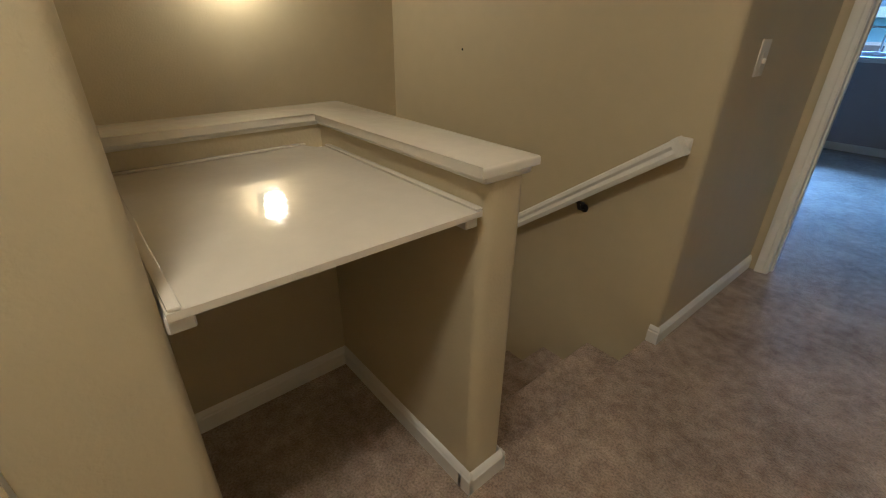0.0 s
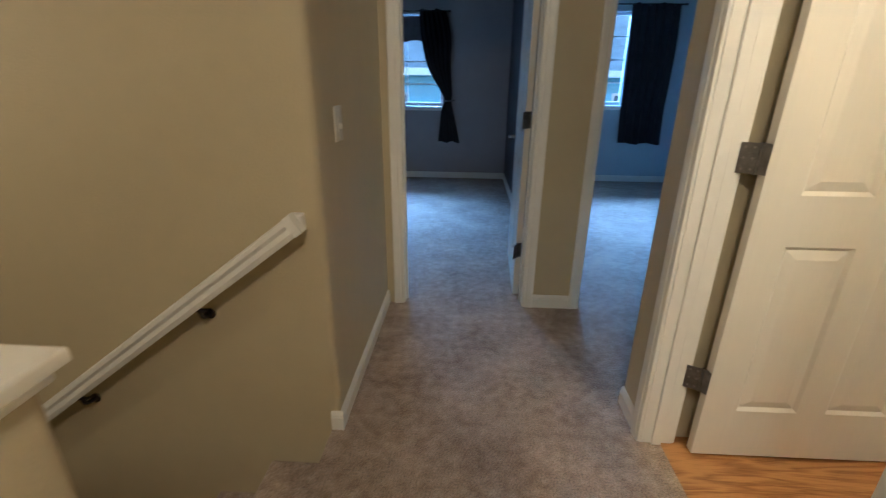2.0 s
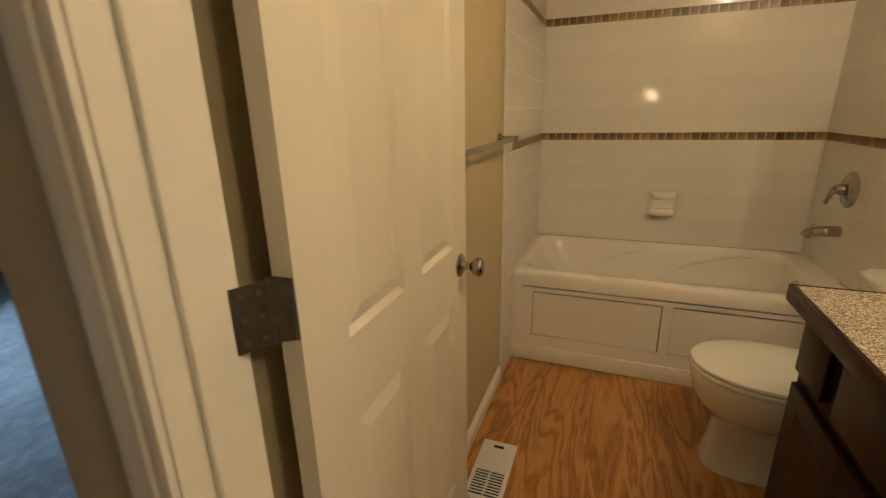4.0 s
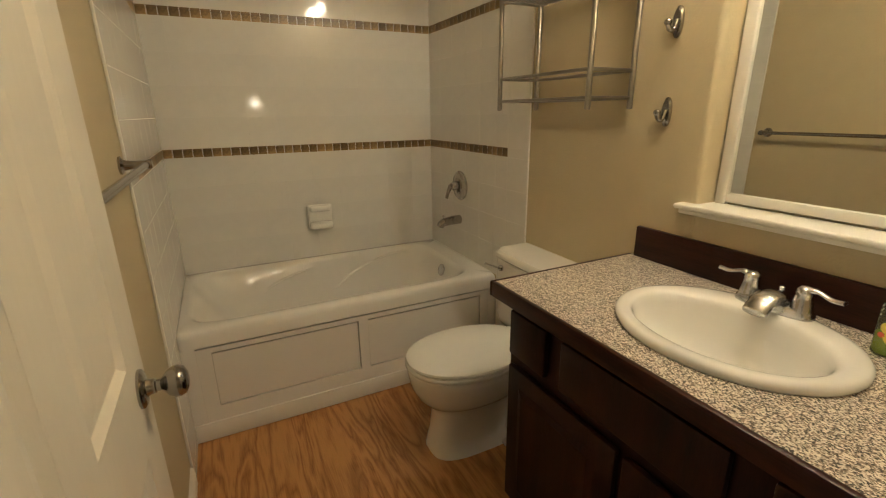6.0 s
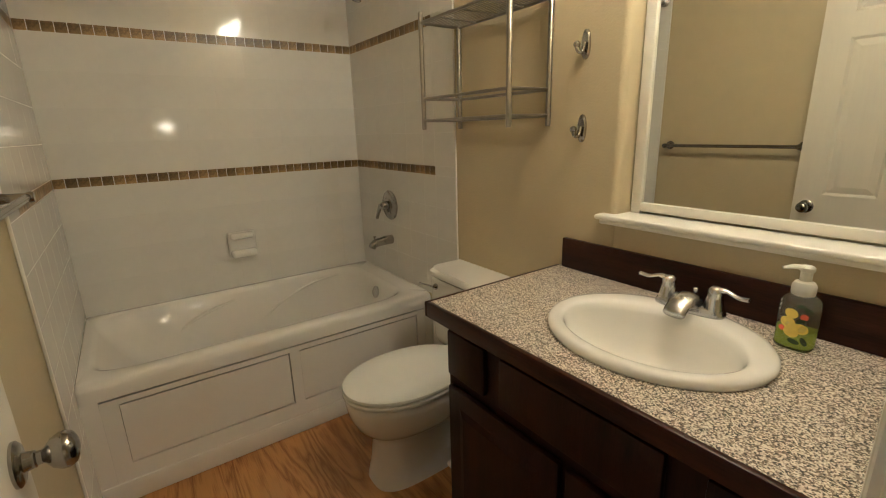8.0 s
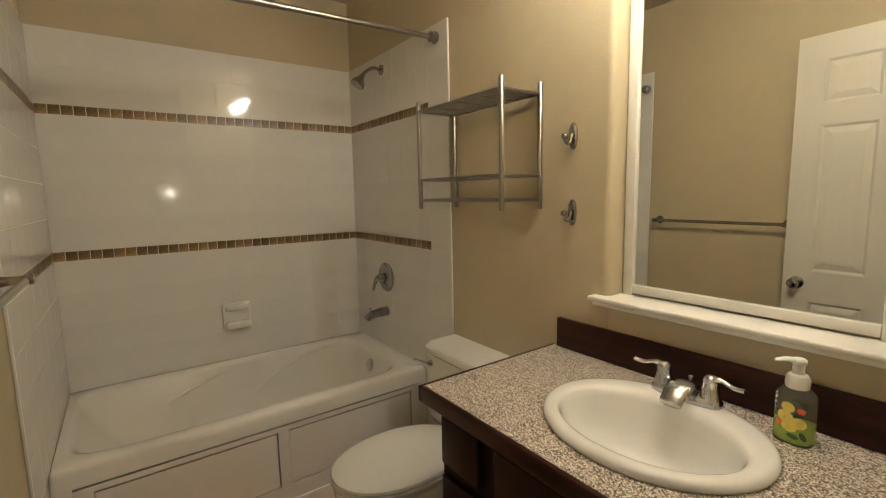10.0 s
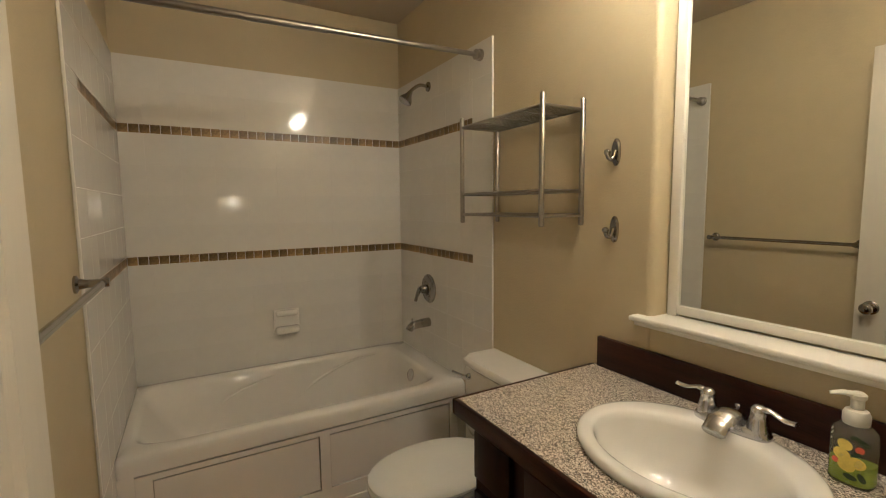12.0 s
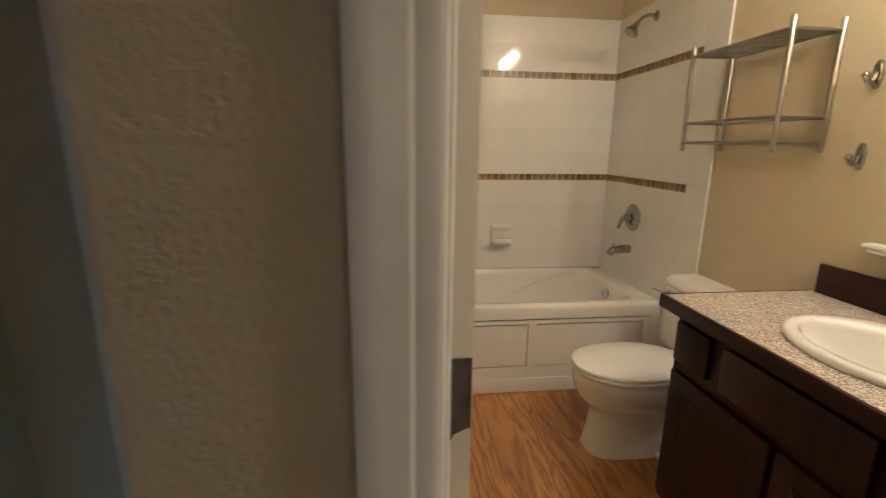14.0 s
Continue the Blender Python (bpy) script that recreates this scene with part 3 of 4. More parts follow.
b = B()
rim = [tub_loop(0.404, 0.762, 0.4435, 60), tub_loop(0.404, 0.762, 0.490, 60), tub_loop(0.401, 0.7595, 0.508, 50), tub_loop(0.391, 0.752, ZR, 40)]
for rx, ry, z, power, dy in ((0.352, 0.690, ZR, 9, 0.034), (0.342, 0.680, 0.514, 8, 0.034), (0.334, 0.668, 0.49, 7, 0.034), (0.316, 0.635, 0.40, 6, 0.015), (0.288, 0.56, 0.25, 5, -0.03), (0.255, 0.49, 0.15, 4, -0.06), (0.20, 0.43, 0.115, 3, -0.07), (0.05, 0.2, 0.108, 2.5, -0.07)):
    rim.append(tub_loop(rx, ry, z, power, TX + 0.014, TY + dy))
loft(b, rim, False, True)
part("basin", b, TUB, tub, smooth=50)
b = B()
# outer frame, then a shallow recessed field with two deeper panels in it
box(b, X0 + 0.044, X0 + 0.06, Y0, Y1, 0.0, 0.45)
for y0, y1, z0, z1 in ((Y0, 0.262, 0.087, 0.4435), (1.672, Y1, 0.087, 0.4435)):
    box(b, X0 + 0.001, X0 + 0.046, y0, y1, z0, z1)
box(b, X0 - 0.004, X0 + 0.046, Y0, Y1, 0.0, 0.087, 0.005, 2)
part("apron", b, TUB, tub)
for name, y0, y1, z0, z1 in (("apron_rail", 0.262, 1.672, 0.413, 0.4345), ("apron_rail", 0.262, 1.672, 0.087, 0.155), ("apron_stile", 0.262, 0.31, 0.155, 0.413), ("apron_stile", 0.94, 0.985, 0.155, 0.413), ("apron_stile", 1.615, 1.672, 0.155, 0.413)):
    b = B()
    box(b, X0 + 0.004, X0 + 0.045, y0, y1, z0, z1)
    part(name, b, TUB, tub)
for y0, y1 in ((0.31, 0.94), (0.985, 1.615)):
    b = B()
    box(b, X0 + 0.009, X0 + 0.045, y0 + 0.005, y1 - 0.002, 0.160, 0.404)
    part("apron_panel", b, TUB, tub)
for pts in ([(3.228, 1.365, 0.33), (3.234, 1.325, 0.378), (3.239, 1.22, 0.423), (3.244, 1.06, 0.462)],
            [(3.229, 1.00, 0.331), (3.227, 0.93, 0.317), (3.235, 0.82, 0.388), (3.242, 0.62, 0.462), (3.236, 0.42, 0.49)]):
    b = B()
    line = bend(pts, 8)
    tube(b, line, [0.004 + 0.007 * math.sin(math.pi * k / (len(line) - 1)) ** 0.5 for k in range(len(line))], 14, 0.8)
    part("moulded_armrest_ridge", b, TUB, tub, smooth=80)
b = B()
lathe(b, [(0.036, 0), (0.036, 0.004), (0.030, 0.009), (0.010, 0.011)], (2.895, 0.349, 0.44), (0, 1, 0.25))
part("overflow_plate", b, CHROME, tub, "round chrome overflow plate")

# tub fittings
t = thing("shower_valve", "round brushed nickel shower valve with lever on tile", "valve")
b = B()
lathe(b, [(0.086, 0), (0.086, 0.003), (0.078, 0.010), (0.045, 0.016), (0.040, 0.022)], (2.90, 0.217, 0.945), (0, 1, 0), 40)
part("plate", b, SATIN, t)
b = B()
lathe(b, [(0.026, 0.02), (0.024, 0.05), (0.018, 0.058)], (2.90, 0.217, 0.945), (0, 1, 0))
tube(b, bend([(2.90, 0.268, 0.95), (2.925, 0.272, 0.935), (2.945, 0.275, 0.90), (2.948, 0.285, 0.865)]), [0.016] * 8 + [0.012] * 8 + [0.010] * 8 + [0.008], 12)
part("lever", b, SATIN, t)
t = thing("tub_spout", "brushed nickel tub spout with diverter pull", "faucet")
b = B()
tube(b, bend([(2.905, 0.217, 0.74), (2.905, 0.28, 0.738), (2.905, 0.335, 0.728), (2.905, 0.352, 0.705)]), [0.027] * 8 + [0.025] * 8 + [0.022] * 8 + [0.016], 18)
part("spout", b, SATIN, t)
b = B()
lathe(b, [(0.004, 0), (0.004, 0.018), (0.007, 0.02), (0.007, 0.027)], (2.905, 0.33, 0.748))
part("diverter", b, SATIN, t)
t = thing("wall_shower", "brushed nickel shower head on a bent wall arm", "shower head")
b = B()
lathe(b, [(0.028, 0), (0.027, 0.005), (0.014, 0.012)], (2.875, 0.217, 2.11), (0, 1, 0))
tube(b, bend([(2.875, 0.22, 2.11), (2.875, 0.27, 2.112), (2.875, 0.315, 2.085), (2.875, 0.335, 2.06)]), 0.0095, 12)
part("arm", b, SATIN, t)
b = B()
lathe(b, [(0.012, 0), (0.016, 0.015), (0.018, 0.025), (0.037, 0.055), (0.039, 0.068), (0.034, 0.072)], (2.875, 0.328, 2.070), (0, 0.55, -0.83))
part("head", b, SATIN, t)
t = thing("shower_rod", "brushed nickel tension shower curtain rod across the tub", "curtain rod")
p, q = Vector((2.30, 1.72, 2.085)), Vector((2.345, 0.221, 2.13))
b = B()
cyl(b, p, p.lerp(q, 0.52), 0.0135)
part("outer_tube", b, NICKEL, t)
b = B()
cyl(b, p.lerp(q, 0.5), q, 0.011)
part("inner_tube", b, NICKEL, t)
for e, d in ((p, q - p), (q, p - q)):
    b = B()
    lathe(b, [(0.027, 0), (0.027, 0.008), (0.021, 0.012), (0.024, 0.018), (0.024, 0.03), (0.016, 0.036)], e, d)
    part("end_cup", b, NICKEL, t)
t = thing("soap_dish", "white ceramic soap dish on the tub tile", "soap dish")
b = B()
box(b, 3.266, 3.301, 0.897, 1.046, 0.694, 0.842, 0.016, 4)
part("plate", b, CHINA, t, smooth=60)
b = B()
box(b, 3.228, 3.285, 0.903, 1.040, 0.697, 0.742, 0.018, 4)
part("tray", b, CHINA, t, smooth=60)
b = B()
box(b, 3.250, 3.285, 0.910, 1.033, 0.800, 0.836, 0.014, 4)
part("top_lip", b, CHINA, t, smooth=60)

# towel bar on the opposite wall
t = thing("towel_bar", "brushed nickel towel bar on the tan wall", "towel bar")
for x in (1.47, 2.185):
    b = B()
    lathe(b, [(0.026, 0), (0.026, 0.006), (0.016, 0.012), (0.012, 0.030), (0.012, 0.066), (0.015, 0.072), (0.013, 0.082)], (x, YN, 1.222), (0, -1, 0))
    part("post", b, SATIN, t)
b = B()
cyl(b, (1.46, 1.667, 1.222), (2.195, 1.667, 1.222), 0.0095)
part("bar", b, SATIN, t)

# toilet
TCX = 2.01
t = thing("toilet", "white china two-piece toilet with closed lid", "toilet")
b = B()
cy = 0.66
loft(b, [oval(TCX, yc, w, d, z, 48, k) for yc, w, d, z, k in ((0.64, 0.113, 0.210, 0.0, 3.2), (0.64, 0.110, 0.207, 0.018, 3.2), (0.64, 0.097, 0.194, 0.09, 3.0), (0.64, 0.092, 0.186, 0.19, 2.8), (0.642, 0.098, 0.190, 0.212, 2.5),
         (0.65, 0.128, 0.213, 0.235, 2.2), (0.656, 0.156, 0.238, 0.27, 2.1), (cy, 0.174, 0.254, 0.315, 2.1), (cy, 0.183, 0.264, 0.36, 2.1), (cy, 0.184, 0.266, 0.386, 2.1), (cy, 0.178, 0.26, 0.395, 2.1))])
part("bowl", b, CHINA, t, smooth=60)
b = B()
box(b, TCX - 0.085, TCX + 0.085, 0.26, 0.46, 0.0, 0.39, 0.03, 4)
tube(b, bend([(TCX - 0.09, 0.50, 0.06), (TCX - 0.115, 0.46, 0.15), (TCX - 0.11, 0.42, 0.23), (TCX - 0.09, 0.36, 0.19)]), 0.045, 14)
part("trapway", b, CHINA, t, smooth=60)
for dx in (-0.108, 0.108):
    b = B()
    box(b, TCX + dx - 0.03, TCX + dx + 0.03, 0.47, 0.56, 0.0, 0.022, 0.008, 3)
    lathe(b, [(0.014, 0.02), (0.014, 0.034), (0.008, 0.042)], (TCX + dx, 0.515, 0), n=16)
    part("bolt_cap", b, CHINA, t, smooth=50)
b = B()
loft(b, [oval(TCX, cy, 0.186, 0.268, 0.397, 48, 2.1), oval(TCX, cy, 0.190, 0.272, 0.402, 48, 2.1), oval(TCX, cy, 0.190, 0.272, 0.411, 48, 2.1), oval(TCX, cy, 0.185, 0.268, 0.415, 48, 2.1)])
part("seat", b, SEAT, t, smooth=50)
b = B()
loft(b, [oval(TCX, cy, 0.184, 0.266, 0.418, 48, 2.1), oval(TCX, cy, 0.189, 0.271, 0.424, 48, 2.1), oval(TCX, cy, 0.187, 0.269, 0.433, 48, 2.1), oval(TCX, cy, 0.172, 0.255, 0.440, 48, 2.1), oval(TCX, cy, 0.08, 0.14, 0.442, 48, 2.1)])
part("lid", b, SEAT, t, smooth=50)
for dx in (-0.07, 0.07):
    b = B()
    lathe(b, [(0.018, 0), (0.018, 0.014), (0.012, 0.018)], (TCX + dx, 0.415, 0.418))
    part("lid_hinge", b, SEAT, t)
b = B()
loft(b, [[Vector((TCX + sx * w, y0 if sy < 0 else y1, z)) for sx, sy in ((-1, -1), (1, -1), (1, 1), (-1, 1))] for w, y0, y1, z in ((0.195, 0.222, 0.375, 0.39), (0.21, 0.216, 0.395, 0.42), (0.222, 0.214, 0.40, 0.725))])
bmesh.ops.bevel(b, geom=list(b.edges), offset=0.022, segments=4, profile=0.5, affect="EDGES")
part("tank", b, CHINA, t, smooth=50)
b = B()
loft(b, [[Vector((TCX + c * w, 0.311 + s * d, z)) for c, s in ((-1, -1), (1, -1), (1, 0.55), (0.86, 0.93), (0.55, 1), (-0.55, 1), (-0.86, 0.93), (-1, 0.55))] for w, d, z in ((0.228, 0.095, 0.725), (0.240, 0.102, 0.733), (0.240, 0.102, 0.752), (0.228, 0.093, 0.763))])
part("tank_lid", b, CHINA, t, smooth=40)
b = B()
lathe(b, [(0.014, 0), (0.014, 0.008), (0.009, 0.016)], (TCX + 0.165, 0.400, 0.685), (0, 1, 0))
tube(b, bend([(TCX + 0.165, 0.415, 0.685), (TCX + 0.20, 0.425, 0.688), (TCX + 0.255, 0.43, 0.684)]), [0.007] * 8 + [0.006] * 8 + [0.009], 10, 0.6)
part("flush_lever", b, CHROME, t, "chrome flush lever")

t = thing("water_supply", "braided toilet supply line with chrome stop valve", "valve")
b = B()
lathe(b, [(0.028, 0), (0.027, 0.004), (0.012, 0.008), (0.012, 0.05)], (1.80, YS + 0.001, 0.17), (0, 1, 0))
lathe(b, [(0.010, 0), (0.012, 0.02), (0.018, 0.024), (0.018, 0.036)], (1.80, YS + 0.05, 0.17), (0, 1, 0))
part("stop_valve", b, CHROME, t)
b = B()
tube(b, bend([(1.80, YS + 0.045, 0.18), (1.79, 0.27, 0.26), (1.82, 0.29, 0.34), (1.85, 0.30, 0.392)]), 0.006, 8)
part("hose", b, STEEL, t)

# vanity
v = thing("vanity_cabinet", "dark cherry wood bathroom vanity cabinet", "cabinet")
VX0, VX1, VF = 0.668, 1.60, 0.748
for name, x0, x1, y0, y1, z0, z1 in (("body", VX0, VX1, YS + 0.002, VF, 0.10, 0.68), ("top_rail", VX0, VX1, VF - 0.02, VF, 0.68, 0.837), ("side_panel", VX1 - 0.02, VX1, YS + 0.002, VF - 0.02, 0.68, 0.837),
                                     ("side_panel", VX0, VX0 + 0.02, YS + 0.002, VF - 0.02, 0.68, 0.837), ("toe_kick", VX0, VX1, YS + 0.002, VF - 0.06, 0.0, 0.10)):
    b = B()
    box(b, x0, x1, y0, y1, z0, z1)
    part(name, b, WOOD, v)


def front(name, x0, x1, z0, z1, raised):
    b = B()
    box(b, x0, x1, VF + 0.001, VF + 0.019, z0, z1, 0.005, 2)
    f = part(name, b, WOOD, v)
    if raised:
        b = B()
        k, y = 0.055, VF + 0.019
        a = [Vector((x, y + 0.0005, z)) for x, z in ((x0 + k, z0 + k), (x1 - k, z0 + k), (x1 - k, z1 - k), (x0 + k, z1 - k))]
        c = [Vector((x, y + 0.006, z)) for x, z in ((x0 + k + 0.02, z0 + k + 0.02), (x1 - k - 0.02, z0 + k + 0.02), (x1 - k - 0.02, z1 - k - 0.02), (x0 + k + 0.02, z1 - k - 0.02))]
        loft(b, [a, c])
        part("raised_panel", b, WOOD, f, smooth=0)


front("drawer", 1.425, 1.585, 0.66, 0.80, False)
front("false_drawer_front", 0.935, 1.365, 0.66, 0.80, False)
front("drawer", 0.70, 0.865, 0.66, 0.80, False)
front("door", 1.165, 1.585, 0.13, 0.622, True)
front("door", 0.70, 1.145, 0.13, 0.622, True)
t = thing("countertop", "speckled stone-look laminate countertop with dark wood edge", "countertop")
b = B()
cx, cy, rx, ry = 1.127, 0.50, 0.228, 0.192
hole = oval(cx, cy, rx, ry, 0.874, 48)
edge = []
for p in hole:
    d = (p - Vector((cx, cy, 0.874)))
    s = min((0.515 if d.x > 0 else 0.457) / max(abs(d.x), 1e-6), (0.282 if d.y > 0 else 0.288) / max(abs(d.y), 1e-6))
    edge.append(Vector((cx + d.x * s, cy + d.y * s, 0.874)))
corners = [(0.67, 0.212), (1.642, 0.212), (1.642, 0.782), (0.67, 0.782)]
for c in corners:
    k = min(range(48), key=lambda i: (edge[i].x - c[0]) ** 2 + (edge[i].y - c[1]) ** 2)
    edge[k] = Vector((*c, 0.874))
low = [Vector((p.x, p.y, 0.838)) for p in edge]
inner = [Vector((p.x, p.y, 0.838)) for p in hole]
loft(b, [inner, hole, edge, low], False, False)
part("laminate_top", b, LAMINATE, t, smooth=0)
b = B()
box(b, 0.67, 1.645, 0.781, 0.796, 0.828, 0.8745, 0.003, 2)
box(b, 1.641, 1.655, 0.212, 0.796, 0.828, 0.8745, 0.003, 2)
part("front_edge", b, WOODH, t, "dark cherry wood edge strip")
b = B()
box(b, 0.67, 1.625, YS + 0.001, 0.226, 0.8745, 0.980, 0.003, 2)
tagged(part("backsplash", b, WOODH), "dark cherry wood backsplash board behind the sink", "backsplash")

s = thing("sink", "oval white drop-in china sink", "sink")
b = B()
loops = []
for k, z, sh, deep in ((1.10, 0.8745, 0, 1), (1.115, 0.881, 0, 1), (1.11, 0.889, 0, 1), (1.08, 0.8950, 0, 1), (1.04, 0.8965, 0.002, 0.99), (0.96, 0.8955, 0.012, 0.93), (0.925, 0.893, 0.017, 0.90), (0.90, 0.886, 0.020, 0.88), (0.88, 0.872, 0.021, 0.87),
                       (0.84, 0.84, 0.021, 0.87), (0.77, 0.80, 0.020, 0.87), (0.64, 0.765, 0.018, 0.88), (0.42, 0.746, 0.012, 0.92), (0.12, 0.738, 0.008, 1), (0.09, 0.737, 0.008, 1)):
    loops.append(oval(cx, cy + sh, rx * k, ry * k * deep, z, 64))
loft(b, loops, False, True)
part("bowl", b, CHINA, s, smooth=70)
b = B()
lathe(b, [(0.022, 0), (0.022, 0.003), (0.016, 0.005), (0.004, 0.004)], (cx, cy + 0.008, 0.738))
part("drain", b, CHROME, s, "chrome drain ring")
FX, FY, FZ = 1.128, 0.320, 0.8945
f = thing("faucet", "chrome two-handle centerset faucet on the sink", "faucet")
b = B()
loft(b, [oval(FX, FY, 0.086 * k, 0.029 * k, FZ + z, 40, 3.2) for k, z in ((1.0, 0), (1.0, 0.010), (0.95, 0.018), (0.85, 0.022))])
part("base", b, CHROME, f, smooth=40)
b = B()
tube(b, bend([(FX, FY - 0.024, FZ + 0.008), (FX, FY - 0.008, FZ + 0.028), (FX, FY + 0.022, FZ + 0.034), (FX, FY + 0.056, FZ + 0.023), (FX, FY + 0.080, FZ + 0.004)]), [0.030] * 8 + [0.032] * 8 + [0.031] * 8 + [0.028] * 8 + [0.024], 20, 0.52)
part("spout", b, CHROME, f, smooth=60)
b = B()
lathe(b, [(0.003, 0), (0.003, 0.022), (0.006, 0.025), (0.006, 0.031), (0.003, 0.033)], (FX, FY - 0.024, FZ + 0.02))
part("lift_rod", b, CHROME, f)
for sg in (-1, 1):
    x = FX + sg * 0.058
    b = B()
    lathe(b, [(0.024, 0.016), (0.023, 0.022), (0.019, 0.045), (0.0165, 0.056), (0.018, 0.060), (0.017, 0.070), (0.009, 0.077)], (x, FY, FZ))
    hnd = part("handle", b, CHROME, f, smooth=50)
    b = B()
    tube(b, bend([(x, FY, FZ + 0.068), (x + sg * 0.025, FY + 0.002, FZ + 0.072), (x + sg * 0.052, FY + 0.005, FZ + 0.064), (x + sg * 0.078, FY + 0.008, FZ + 0.066)]), [0.011] * 8 + [0.008] * 8 + [0.0085] * 8 + [0.009], 12, 0.6)
    part("lever", b, CHROME, hnd, smooth=60)

d = thing("soap_dispenser", "clear pump bottle of green soap with lemon print", "soap bottle")
SX, SY, SZ = 0.905, 0.305, 0.8745


def bottle(k, z, w=0.036, dd=0.027):
    return oval(SX, SY, w * k, dd * k, SZ + z, 32, 3)


b = B()
loft(b, [bottle(0.9, 0), bottle(1, 0.005), bottle(1, 0.02), bottle(1.0, 0.095), bottle(0.95, 0.108), bottle(0.6, 0.122), bottle(0.42, 0.127)])
part("bottle", b, CLEAR, d, smooth=50)
b = B()
loft(b, [bottle(0.84, 0.004), bottle(0.93, 0.008), bottle(0.93, 0.045)])
part("soap", b, LIQUID, d, "green liquid soap")
b = B()
lathe(b, [(0.021, 0.122), (0.022, 0.128), (0.022, 0.142), (0.018, 0.150), (0.011, 0.153), (0.011, 0.172), (0.014, 0.175), (0.014, 0.182), (0.010, 0.186)], (SX, SY, SZ))
tube(b, [(SX, SY, SZ + 0.181), (SX + 0.02, SY + 0.014, SZ + 0.183), (SX + 0.036, SY + 0.026, SZ + 0.179)], [0.010, 0.008, 0.005], 12, 0.6)
part("pump", b, PUMP, d, "frosted white pump")


def spot(u, z, r, mat, name, squash=1.0, turn=0.0):
    """A printed oval on the bottle's two broad faces."""
    for sy in (1,):
        b = B()
        pts = []
        for k in range(18):
            a = 2 * math.pi * k / 18
            px, pz = r * math.cos(a), r * squash * math.sin(a)
            px, pz = px * math.cos(turn) - pz * math.sin(turn), px * math.sin(turn) + pz * math.cos(turn)
            x = max(-0.0358, min(0.0358, u + px))
            y = 0.027 * (1 - abs(x / 0.036) ** 3) ** (1 / 3)
            pts.append(b.verts.new((SX + x, SY + y + 0.0006, SZ + z + pz)))
        b.faces.new(pts)
        part(name, b, mat, d, smooth=0)


for u, z, r in ((0.006, 0.083, 0.0125), (0.010, 0.062, 0.0145), (-0.014, 0.052, 0.0135), (0.002, 0.042, 0.0145)):
    spot(u, z, r, LEMON, "lemon_print", 0.86, 0.4)
for u, z, r in ((-0.017, 0.080, 0.007), (0.020, 0.046, 0.006)):
    spot(u, z, r, CORAL, "flower_print")
for u, z, r, a in ((-0.005, 0.021, 0.011, 0.2), (-0.022, 0.025, 0.010, 1.1), (-0.012, 0.069, 0.009, -0.5), (-0.022, 0.095, 0.010, 0.6), (-0.008, 0.102, 0.008, -0.3)):
    spot(u, z, r, LEAFP, "leaf_print", 0.5, a)
b = B()
for k, w in enumerate((0.006, 0.012, 0.009)):
    box(b, SX + 0.030, SX + 0.0315, SY + 0.019 - w, SY + 0.019, SZ + 0.083 + 0.010 * k, SZ + 0.086 + 0.010 * k)
part("label_lines", b, WHITEP, d)

# mirror in its niche
m = thing("wall_mirror", "large frameless mirror with white inner moulding in a niche", "mirror")
b = B()
box(b, NX0 + 0.03, NX1 - 0.035, NY + 0.002, NY + 0.007, NZ0 + 0.045, NZ1 - 0.03)
part("mirror_glass", b, MIRROR, m, smooth=0)
b = B()
for x0, x1, z0, z1 in ((NX0 + 0.002, NX0 + 0.032, NZ0 + 0.014, NZ1), (NX1 - 0.038, NX1 - 0.006, NZ0 + 0.014, NZ1), (NX0 + 0.032, NX1 - 0.038, NZ0 + 0.023, NZ0 + 0.050), (NX0 + 0.032, NX1 - 0.038, NZ1 - 0.032, NZ1)):
    box(b, x0, x1, NY + 0.001, NY + 0.018, z0, z1, 0.003, 2)
part("moulding", b, TRIM, m)
b = B()
box(b, 0.74, 1.487, NY, 0.246, 1.070, 1.086, 0.006, 3)
box(b, 0.75, 1.477, YS + 0.001, 0.232, 1.055, 1.0695, 0.004, 2)
setting("trim_mirror_sill", b, TRIM, "white painted sill under the mirror", "trim")

# vanity light above the mirror
t = thing("vanity_light", "brushed nickel bar light with three lit globes above mirror", "wall lamp")
b = B()
box(b, 0.74, 1.38, YS + 0.001, 0.235, 2.28, 2.39, 0.006, 2)
part("back_plate", b, NICKEL, t)
for x in (0.86, 1.06, 1.26):
    b = B()
    lathe(b, [(0.034, 0), (0.030, 0.008), (0.012, 0.014), (0.012, 0.078), (0.022, 0.084), (0.022, 0.110), (0.016, 0.114)], (x, 0.235, 2.335), (0, 1, 0))
    so = part("socket", b, NICKEL, t)
    b = B()
    lathe(b, [(0.013, 0.030), (0.016, 0.042), (0.029, 0.060), (0.034, 0.078), (0.029, 0.097), (0.016, 0.108), (0.004, 0.112)], (x, 0.315, 2.335), (0, 1, 0))
    part("bulb", b, OPAL, so, "lit round bulb", smooth=80)

